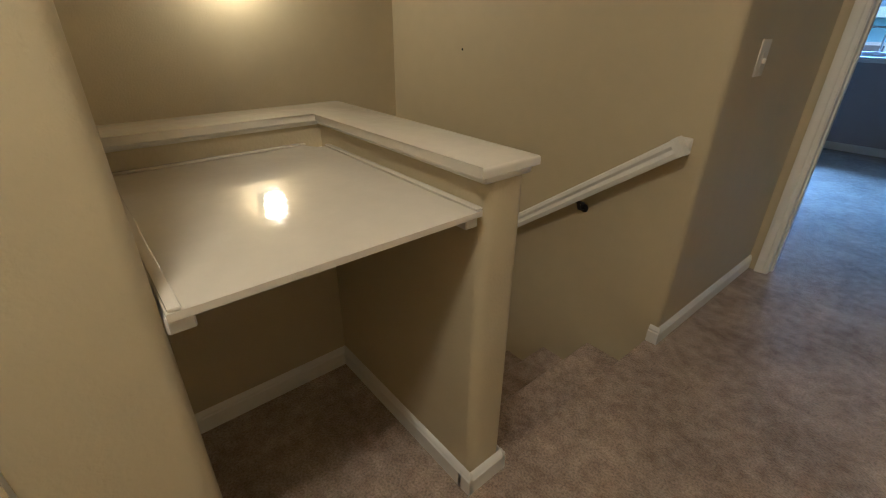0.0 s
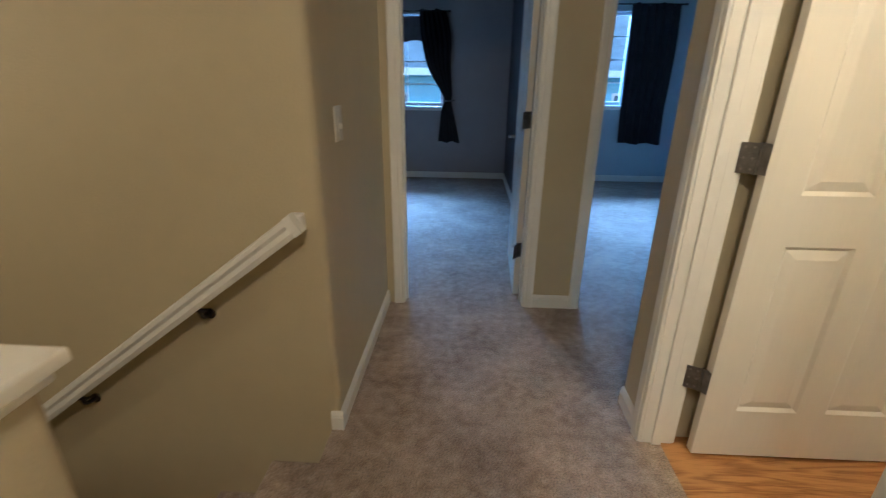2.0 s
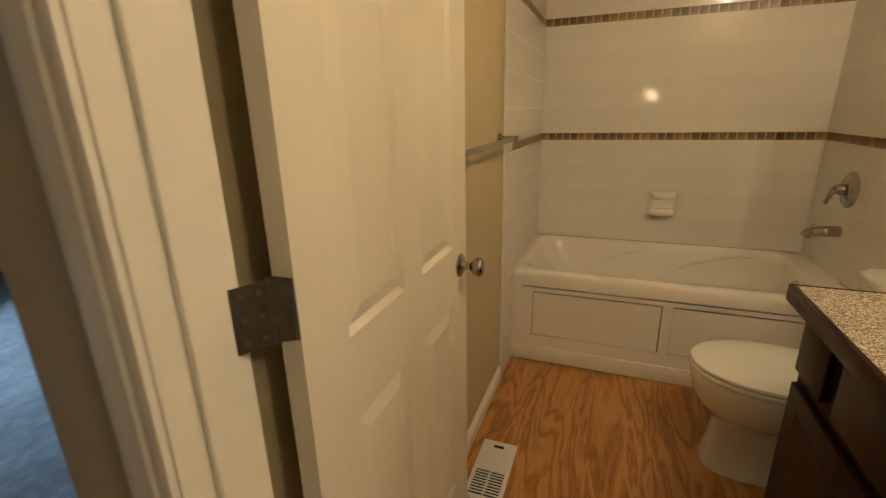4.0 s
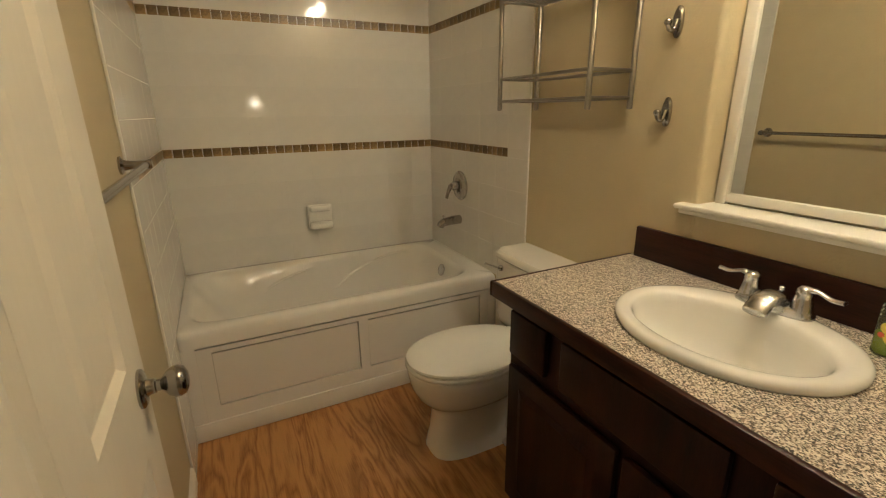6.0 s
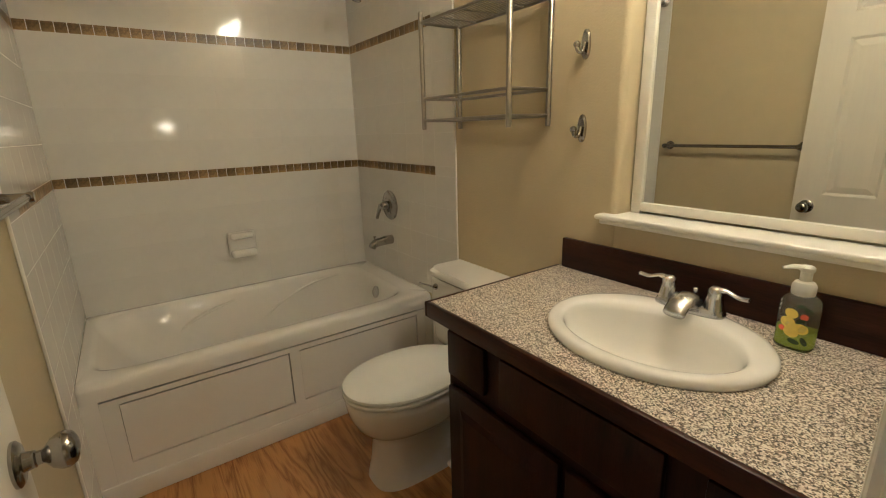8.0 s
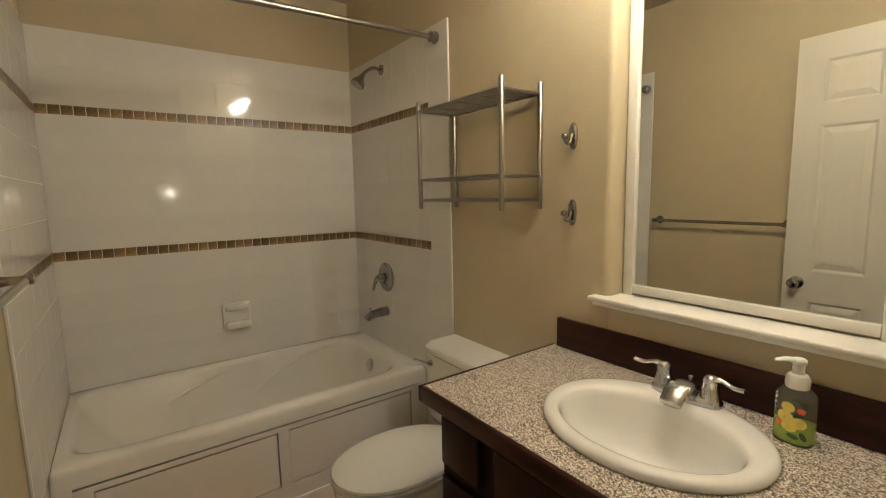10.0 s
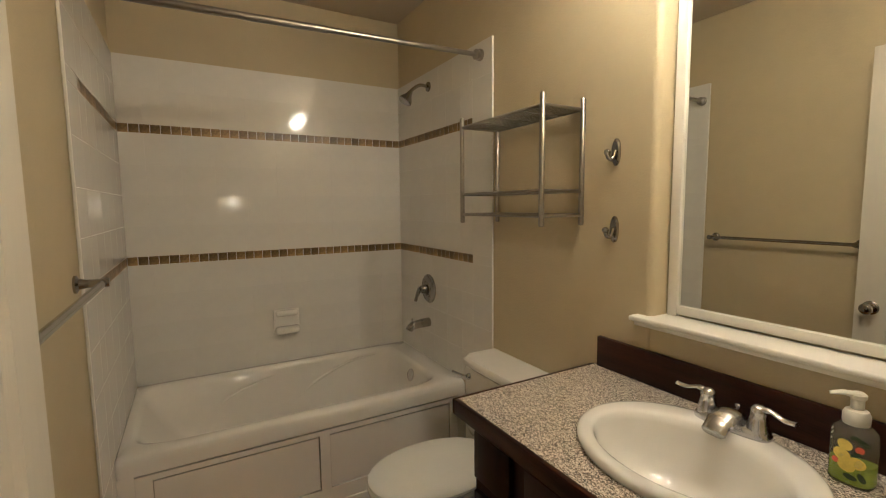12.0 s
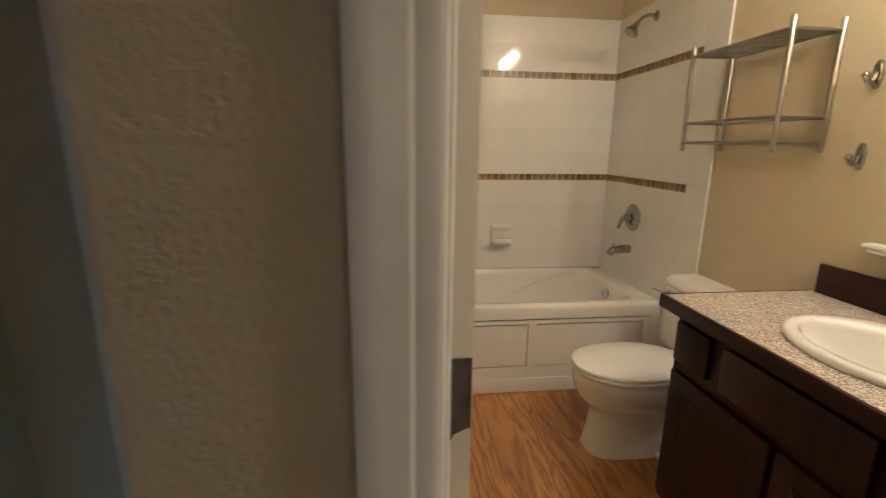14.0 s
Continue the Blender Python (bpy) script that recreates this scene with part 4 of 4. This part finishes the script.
# wire rack
r = thing("wire_shelf_rack", "brushed nickel wire shelf rack hung on the wall", "shelf rack")
RX0, RX1, RY0, RY1 = 1.713, 2.212, 0.222, 0.408
for x in (RX0, RX1):
    for y in (RY0, RY1):
        b = B()
        lathe(b, [(0.007, 1.362), (0.0095, 1.365), (0.0095, 1.800), (0.006, 1.805)], (x, y, 0), n=14)
        part("post", b, NICKEL, r)
for z in (1.765, 1.483, 1.398):
    b = B()
    for y in (RY0, RY1):
        cyl(b, (RX0, y, z), (RX1, y, z), 0.006, n=10)
    for x in (RX0, RX1):
        cyl(b, (x, RY0, z), (x, RY1, z), 0.006, n=10)
    ring = part("rail", b, NICKEL, r)
    if z > 1.7:
        for k in range(11):
            b = B()
            y = RY0 + 0.015 + (RY1 - RY0 - 0.03) * k / 10
            cyl(b, (RX0, y, z + 0.003), (RX1, y, z + 0.003), 0.0022, n=6)
            part("wire", b, NICKEL, ring)
        for k in range(3):
            b = B()
            x = RX0 + 0.12 + 0.13 * k
            cyl(b, (x, RY0, z - 0.002), (x, RY1, z - 0.002), 0.0028, n=6)
            part("wire", b, NICKEL, ring)

# robe hooks
for z in (1.605, 1.352):
    k = thing("robe_hook", "brushed nickel robe hook on the tan wall", "hook", "robe hooks by the mirror")
    b = B()
    loft(b, [[Vector((1.577 + p.x, YS + dy, z + p.y)) for p in oval(0, 0, 0.0165 * sc, 0.044 * sc, 0, 28, 2.2)] for sc, dy in ((1.0, 0.001), (1.0, 0.006), (0.8, 0.011))])
    part("plate", b, SATIN, k)
    b = B()
    tube(b, bend([(1.577, YS + 0.01, z + 0.005), (1.577, YS + 0.022, z - 0.022), (1.58, YS + 0.036, z - 0.020), (1.583, YS + 0.040, z - 0.004)]), [0.007] * 24 + [0.010], 12)
    bmesh.ops.create_uvsphere(b, u_segments=14, v_segments=8, radius=0.011, matrix=Matrix.Translation((1.583, YS + 0.040, z - 0.002)))
    part("prong", b, SATIN, k)

# floor register
t = thing("floor_vent", "white metal floor register on the vinyl", "vent")
b = B()
box(b, 1.495, 1.805, 1.540, 1.682, -0.002, 0.004, 0.002, 2)
part("plate", b, VINYL, t)
# near-black sheet on the solid plate: the slots' shade as colour, nothing cut
b = B()
box(b, 1.515, 1.64, 1.556, 1.666, 0.0042, 0.0048)
part("slot_shade", b, VOID, t)
for k in range(9):
    b = B()
    x = 1.522 + 0.0138 * k
    box(b, x, x + 0.005, 1.556, 1.666, 0.0049, 0.0075)
    part("slat", b, VINYL, t)
b = B()
box(b, 1.515, 1.64, 1.608, 1.614, 0.0049, 0.0077)
part("bridge", b, VINYL, t)
for k in range(6):
    b = B()
    x = 1.655 + 0.016 * k
    box(b, x, x + 0.006, 1.556, 1.666, 0.0038, 0.0052)
    part("slat", b, VINYL, t)
b = B()
box(b, 1.765, 1.778, 1.592, 1.632, 0.0038, 0.0056)
part("damper_lever", b, VOID, t)

# ---- landing ----
t = thing("nook_shelf", "glossy cream painted shelf fitted in the landing nook", "shelf")
b = B()
out = [(-0.617, 0.0), (-0.617, 0.574), (-1.285, 0.574), (-1.287, 0.548), (-1.302, 0.531), (-1.322, 0.522), (-1.345, 0.520), (-1.345, 0.0)]
loft(b, [[Vector((x, y, z)) for x, y in out] for z in (0.898, 0.911)])
part("board", b, SHELF, t, smooth=0)
for y0, y1, x0 in ((0.558, 0.576, -1.285), (0.002, 0.020, -1.345)):
    b = B()
    box(b, x0, -0.618, y0, y1, 0.9115, 0.918, 0.003, 2)
    part("edge_bead", b, SHELF, t)
b = B()
box(b, -1.347, -1.329, 0.02, 0.52, 0.9115, 0.918, 0.003, 2)
part("edge_bead", b, SHELF, t)
for y0, y1 in ((0.552, 0.587), (-0.003, 0.035)):
    b = B()
    box(b, -1.34, -0.642, y0, y1, 0.862, 0.8925, 0.003, 1)
    part("cleat", b, TRIM, t)
b = B()
box(b, -1.364, -1.345, 0.0, 0.587, 0.868, 0.8925, 0.003, 1)
part("cleat", b, TRIM, t)

# handrail
t = thing("handrail", "white painted wooden stair handrail on black brackets", "handrail")
p, q = Vector((-0.692, 1.632, 0.857)), Vector((-2.45, 1.632, -0.452))
b = B()
ux = (q - p).normalized()
up = Vector((0, 1, 0)).cross(ux)
up = up if up.z > 0 else -up
prof = [(-0.019, -0.030), (0.019, -0.030), (0.024, -0.012), (0.019, 0.004), (0.025, 0.016), (0.022, 0.030), (0.010, 0.036), (-0.010, 0.036), (-0.022, 0.030), (-0.025, 0.016), (-0.019, 0.004), (-0.024, -0.012)]
loft(b, [[r + Vector((0, u, 0)) + up * w for u, w in prof] for r in (p, q)])
part("rail", b, TRIM, t, smooth=25)
b = B()
loft(b, [[p + Vector((0.0, u, 0)) + up * w * 1.06 + ux * dx for u, w in ((-0.022, -0.030), (0.022, -0.030), (0.026, 0.016), (0.016, 0.036), (-0.016, 0.036), (-0.026, 0.016))] for dx in (-0.018, 0.012)])
box(b, p.x - 0.02, p.x + 0.02, 1.65, 1.689, p.z - 0.03, p.z + 0.03, 0.004, 1)
part("end_return", b, TRIM, t)
for fr in (0.21, 0.52, 0.86):
    c = p.lerp(q, fr)
    b = B()
    lathe(b, [(0.020, 0), (0.020, 0.005), (0.010, 0.009)], (c.x, 1.689, c.z - 0.085), (0, -1, 0))
    tube(b, bend([(c.x, 1.682, c.z - 0.085), (c.x, 1.645, c.z - 0.075), (c.x, 1.632, c.z - 0.042)]), 0.008, 10)
    box(b, c.x - 0.028, c.x + 0.028, 1.622, 1.642, c.z - 0.046, c.z - 0.038, 0.002, 1)
    part("bracket", b, BLACK, t, "black iron bracket")

t = thing("light_switch", "ivory plastic light switch plate with one toggle", "light switch")
b = B()
box(b, -0.6145, -0.609, 1.892, 1.978, 1.085, 1.207, 0.003, 2)
part("plate", b, PLASTIC, t)
b = B()
box(b, -0.6095, -0.6075, 1.922, 1.948, 1.116, 1.168, 0.001, 1)
part("toggle_surround", b, PLASTIC, t)
b = B()
box(b, -0.609, -0.597, 1.930, 1.940, 1.128, 1.146, 0.003, 2)
part("toggle", b, PLASTIC, t)
for z in (1.098, 1.194):
    b = B()
    lathe(b, [(0.0035, 0), (0.003, 0.0012), (0.001, 0.0015)], (-0.609, 1.935, z), (1, 0, 0), 10)
    part("screw", b, TRIM, t)

t = thing("wall_sconce", "lit opal globe sconce on the stairwell wall", "wall lamp")
b = B()
lathe(b, [(0.065, 0), (0.065, 0.01), (0.05, 0.022), (0.03, 0.03), (0.03, 0.05)], (-2.559, 0.765, 1.515), (1, 0, 0))
part("base", b, NICKEL, t)
b = B()
lathe(b, [(0.026, 0.045), (0.038, 0.053), (0.056, 0.075), (0.063, 0.105), (0.056, 0.134), (0.036, 0.155), (0.010, 0.164)], (-2.559, 0.765, 1.515), (1, 0, 0))
part("globe", b, OPAL2, t, smooth=80)

# fill lamp added out of view to brighten landing and hall; its position is assumed
t = thing("landing_fill_light", "added unseen dome lamp that fills the landing with light", "ceiling lamp")
b = B()
lathe(b, [(0.16, 0), (0.16, 0.02), (0.15, 0.03)], (-0.05, -0.25, H - 0.001), (0, 0, -1))
part("pan", b, NICKEL, t)
b = B()
lathe(b, [(0.148, 0.028), (0.145, 0.05), (0.12, 0.085), (0.07, 0.11), (0.01, 0.118)], (-0.05, -0.25, H - 0.001), (0, 0, -1))
part("dome", b, OPAL3, t, smooth=80)

b = B()
lathe(b, [(0.006, 0), (0.006, 0.002), (0.002, 0.004)], (-1.92, 1.69, 1.12), (0, -1, 0), 10)
tagged(part("wall_nail", b, BLACK), "small dark nail in the tan stairwell wall", "nail")


# ---- bedrooms ----
def window(i, bars_x, bars_z, label):
    x0, x1, z0, z1 = WIN[i]
    w = tagged(new("window_%d" % (i + 1)), label, "window", kind="structure")
    b = B()
    for a in ((x0, x0 + 0.04, z0, z1), (x1 - 0.04, x1, z0, z1), (x0 + 0.04, x1 - 0.04, z0, z0 + 0.045), (x0 + 0.04, x1 - 0.04, z1 - 0.04, z1)):
        box(b, a[0], a[1], YW + 0.07, YW + 0.12, a[2], a[3], 0.004, 1)
    fr = part("window_frame", b, VINYL, w)
    b = B()
    box(b, x0 - 0.03, x1 + 0.03, YW - 0.03, YW + 0.07, z0 - 0.022, z0 - 0.001, 0.005, 2)
    box(b, x0 - 0.02, x1 + 0.02, YW - 0.014, YW - 0.001, z0 - 0.055, z0 - 0.022, 0.003, 1)
    part("window_sill", b, TRIM, w)
    b = B()
    box(b, x0 + 0.04, x1 - 0.04, YW + 0.10, YW + 0.104, z0 + 0.045, z1 - 0.04)
    pane = part("pane", b, GLASS, w, smooth=0)
    pane.visible_shadow = False
    for k in range(1, bars_x):
        b = B()
        x = x0 + (x1 - x0) * k / bars_x
        box(b, x - 0.008, x + 0.008, YW + 0.088, YW + 0.097, z0 + 0.045, z1 - 0.04)
        part("muntin", b, VINYL, w)
    for k in range(1, bars_z):
        b = B()
        z = z0 + (z1 - z0) * k / bars_z
        box(b, x0 + 0.04, x1 - 0.04, YW + 0.088, YW + 0.098, z - 0.008, z + 0.008)
        part("muntin", b, VINYL, w)


window(0, 3, 4, "white vinyl bedroom window with grille bars")
window(1, 3, 4, "white vinyl bedroom window with grille, blue room")


def drape(name, label, rows, parent_label=None):
    """Pleated cloth through rows of (z, left, right)."""
    b = B()
    n = 60
    loops = []
    line = bend([(a, z, c) for z, a, c in rows], 10)
    for v3 in line:
        lft, z, rgt = v3.x, v3.y, v3.z
        wide = rgt - lft
        depth = min(0.028, wide * 0.13)
        fr_ = [Vector((lft + wide * k / n, YW - 0.06 + depth * math.sin(2 * math.pi * 6 * k / n + 0.8 * math.sin(z * 3)) + 0.006 * math.sin(9 * k / n + 5 * z), z + 0.012 * math.sin(12 * k / n))) for k in range(n + 1)]
        bk = [Vector((p.x, p.y + 0.006, p.z)) for p in reversed(fr_)]
        loops.append(fr_ + bk)
    loft(b, loops)
    return part(name, b, CURT, None, smooth=60)


t = thing("curtain", "black curtain tied back to one side on its rod", "curtain")
c = drape("cloth", "", [(2.10, -0.80, -0.47), (1.80, -0.78, -0.40), (1.45, -0.70, -0.40), (1.15, -0.53, -0.38), (1.03, -0.475, -0.385), (0.90, -0.52, -0.36), (0.50, -0.56, -0.27)])
c.parent = t
b = B()
tube(b, [(-0.49, YW - 0.10, 1.03), (-0.43, YW - 0.11, 1.03), (-0.37, YW - 0.09, 1.035), (-0.35, YW - 0.002, 1.04)], 0.008, 8)
part("tieback", b, VALANCE, t)
t = thing("curtain", "long black curtain hanging straight beside the window", "curtain")
c = drape("cloth", "", [(2.17, 1.78, 2.36), (1.6, 1.79, 2.37), (1.0, 1.81, 2.37), (0.52, 1.84, 2.39)])
c.parent = t
for x0, x1, z in ((-2.1, -0.42, 2.085), (0.5, 2.42, 2.165)):
    t = thing("curtain_rod", "thin dark metal curtain rod above the window", "curtain rod")
    b = B()
    cyl(b, (x0, YW - 0.062, z), (x1, YW - 0.062, z), 0.008, n=12)
    part("rod", b, BLACK, t)
    for x in (x0, x1):
        b = B()
        bmesh.ops.create_uvsphere(b, u_segments=12, v_segments=8, radius=0.016, matrix=Matrix.Translation((x, YW - 0.062, z)))
        cyl(b, (x + (0.03 if x == x0 else -0.03), YW - 0.062, z), (x + (0.03 if x == x0 else -0.03), YW - 0.001, z), 0.006, n=8)
        part("finial", b, BLACK, t)
b = B()
n = 80
top, bot = [], []
for k in range(n + 1):
    x = -1.97 + 1.5 * k / n
    y = YW - 0.02 + 0.008 * math.sin(k * 1.1)
    top.append(Vector((x, y, 2.03)))
    bot.append(Vector((x, y, 1.735 + 0.022 * abs(math.sin(k * 0.24)))))
loft(b, [top + [p + Vector((0, 0.005, 0)) for p in reversed(top)], bot + [p + Vector((0, 0.005, 0)) for p in reversed(bot)]])
tagged(part("window_valance", b, VALANCE), "grey scalloped fabric valance at the window top", "valance")
b = B()
box(b, -1.19, -1.06, YW - 0.09, YW - 0.035, -0.001, 0.006, 0.002, 1)
t = tagged(part("floor_vent", b, STEEL), "small dark metal floor register on bedroom carpet", "vent")

# ---- outside ----
b = B()
box(b, -600, 600, YW + 0.5, 1200, -3.3, -3.2)
setting("ground", b, GRASS, "lawn outside, below the upper floor windows", "ground")


def house(x0, x1, y, ridge, label):
    hs = thing("neighbour_house", label, "house")
    b = B()
    box(b, x0, x1, y, y + 8, -3.2, 1.7)
    part("wall", b, SIDING, hs, smooth=0)
    for k in range(24):
        b = B()
        z = -3.15 + 0.2 * k
        box(b, x0 - 0.01, x1 + 0.01, y - 0.025, y, z, z + 0.17)
        part("siding_board", b, SIDING, hs, smooth=0)
    b = B()
    loft(b, [[Vector((x, yy, z)) for yy, z in ((y - 0.5, 1.6), (y + 4, ridge), (y + 8.5, 1.6), (y + 4, ridge - 0.25))] for x in (x0 - 0.4, x1 + 0.4)])
    part("roof", b, ROOF, hs, smooth=0)
    b = B()
    box(b, x0 - 0.4, x1 + 0.4, y - 0.56, y - 0.45, 1.42, 1.66)
    part("fascia", b, VINYL, hs, smooth=0)
    nn = int((x1 - x0) / 2.4)
    for k in range(nn):
        x = x0 + (k + 0.5) * (x1 - x0) / nn
        b = B()
        box(b, x - 0.5, x + 0.5, y - 0.07, y - 0.02, -0.55, 0.85)
        wf = part("window", b, VINYL, hs, smooth=0)
        b = B()
        box(b, x - 0.42, x + 0.42, y - 0.08, y - 0.071, -0.47, 0.77)
        part("pane", b, shader("dark_pane", (0.10, 0.13, 0.17), 0.1, noise_scale=1, spread=0.2), wf, smooth=0)


house(-9.5, 1.2, 17.0, 4.1, "pale-sided neighbour house with grey gable roof across the yard")
house(2.2, 12.0, 19.0, 4.6, "second pale-sided neighbour house with grey roof")

# ---- wall tile, piece by piece ----
GAP = 0.0011


def tile_mesh(w, h, d=0.0085, name="tile", mat=None, bev=0.0004):
    b = B()
    lo = [Vector((x, 0, z)) for x, z in ((-w / 2, -h / 2), (w / 2, -h / 2), (w / 2, h / 2), (-w / 2, h / 2))]
    mi = [p + Vector((0, d - bev, 0)) for p in lo]
    hi = [Vector((math.copysign(abs(p.x) - bev, p.x), d, math.copysign(abs(p.z) - bev, p.z))) for p in lo]
    loft(b, [lo, mi, hi], False, True)
    return mesh(name, b, mat or GLAZE, 0)


ROWS = [(2.036, 2.190), (1.862, 2.034), (1.660, 1.814), (1.504, 1.658), (1.349, 1.502), (1.194, 1.347), (0.992, 1.146), (0.836, 0.990), (0.681, 0.834), (0.522, 0.679)]
BANDS = [(1.816, 1.860), (1.148, 1.192)]
cache = {}


def tile(parent, place, turn, w, h, mat, name):
    key = (round(w, 4), round(h, 4), name)
    if key not in cache:
        cache[key] = tile_mesh(w, h, name=name, mat=mat)
    ob = new(name, cache[key])
    ob.parent = parent
    ob.matrix_basis = Matrix.Translation(place) @ pose(random.uniform(-0.0003, 0.0003), 0, 0, random.uniform(-0.09, 0.09), 0, turn + random.uniform(-0.09, 0.09))


def tiled(parent, start, run, turn, length, cols_from, band_length, bare):
    """Tiles along run from start; the last bare metres carry no mosaic band."""
    start, run = Vector(start), Vector(run)
    b = B()
    out = Vector((-math.sin(radians(turn)), math.cos(radians(turn)), 0))
    for (z0, z1) in [(0.515, 2.192)]:
        pts = [start, start + run * length]
        loft(b, [[p + Vector((0, 0, z0)), p + Vector((0, 0, z1)), p + out * 0.0076 + Vector((0, 0, z1)), p + out * 0.0076 + Vector((0, 0, z0))] for p in pts])
    part("grout_bed", b, GROUT, parent, smooth=0)
    for i, (z0, z1) in enumerate(ROWS):
        shift = 0.078 if i == 0 else 0.0
        cuts = [0.0] + [c for c in (cols_from + shift - 0.157 + 0.157 * k for k in range(16)) if 0.02 < c < band_length - 0.02] + [band_length] + ([length] if bare else [])
        for a, c in zip(cuts, cuts[1:]):
            mid = start + run * ((a + c) / 2)
            tile(parent, (mid.x, mid.y, (z0 + z1) / 2), turn, c - a - GAP, z1 - z0, GLAZE, "tile")
    if bare:
        b = B()
        ends = [start + run * (length - 0.232), start + run * length]
        loft(b, [[p + Vector((0, 0, z)) + out * d for z, d in ((0.0, 0), (0.515, 0), (0.515, 0.008), (0.0, 0.008))] for p in ends])
        part("grout_bed", b, GROUT, parent, smooth=0)
        for z0, z1 in ((0.366, 0.519), (0.210, 0.364), (0.054, 0.208), (0.002, 0.052)):
            for a, c in ((length - 0.232, length - 0.158), (length - 0.158, length)):
                mid = start + run * ((a + c) / 2)
                tile(parent, (mid.x, mid.y, (z0 + z1) / 2), turn, c - a - GAP, z1 - z0, GLAZE, "tile")
    for z0, z1 in BANDS:
        n_ = round(band_length / 0.0457)
        w = band_length / n_
        for k in range(n_):
            mid = start + run * (w * (k + 0.5))
            tile(parent, (mid.x, mid.y, (z0 + z1) / 2), turn, w - 0.003, z1 - z0 - 0.001, MOSAIC, "mosaic_tile")
        if bare:
            mid = start + run * ((band_length + length) / 2)
            tile(parent, (mid.x, mid.y, (z0 + z1) / 2), turn, length - band_length - GAP, z1 - z0, GLAZE, "tile")


tiled(wall_e, (XE - 0.001, YS + 0.009, 0), (0, 1, 0), 90, YN - YS - 0.018, 0.145, YN - YS - 0.018, False)
tiled(wall_s, (XE - 0.010, YS + 0.001, 0), (-1, 0, 0), 0, 1.035, 0.145, 0.877, True)
tiled(wall_n, (XE - 0.010, YN - 0.001, 0), (-1, 0, 0), 180, 1.035, 0.145, 0.877, True)
for y, d in ((YS, 1), (YN, -1)):
    b = B()
    ya, yb = sorted((y + d * 0.001, y + d * 0.0105))
    box(b, 2.258, 2.266, ya, yb, 0.0, 2.192, 0.002, 1)
    setting("trim_tile_edge", b, GLAZE, "white bullnose edge of the tub tile", "trim")
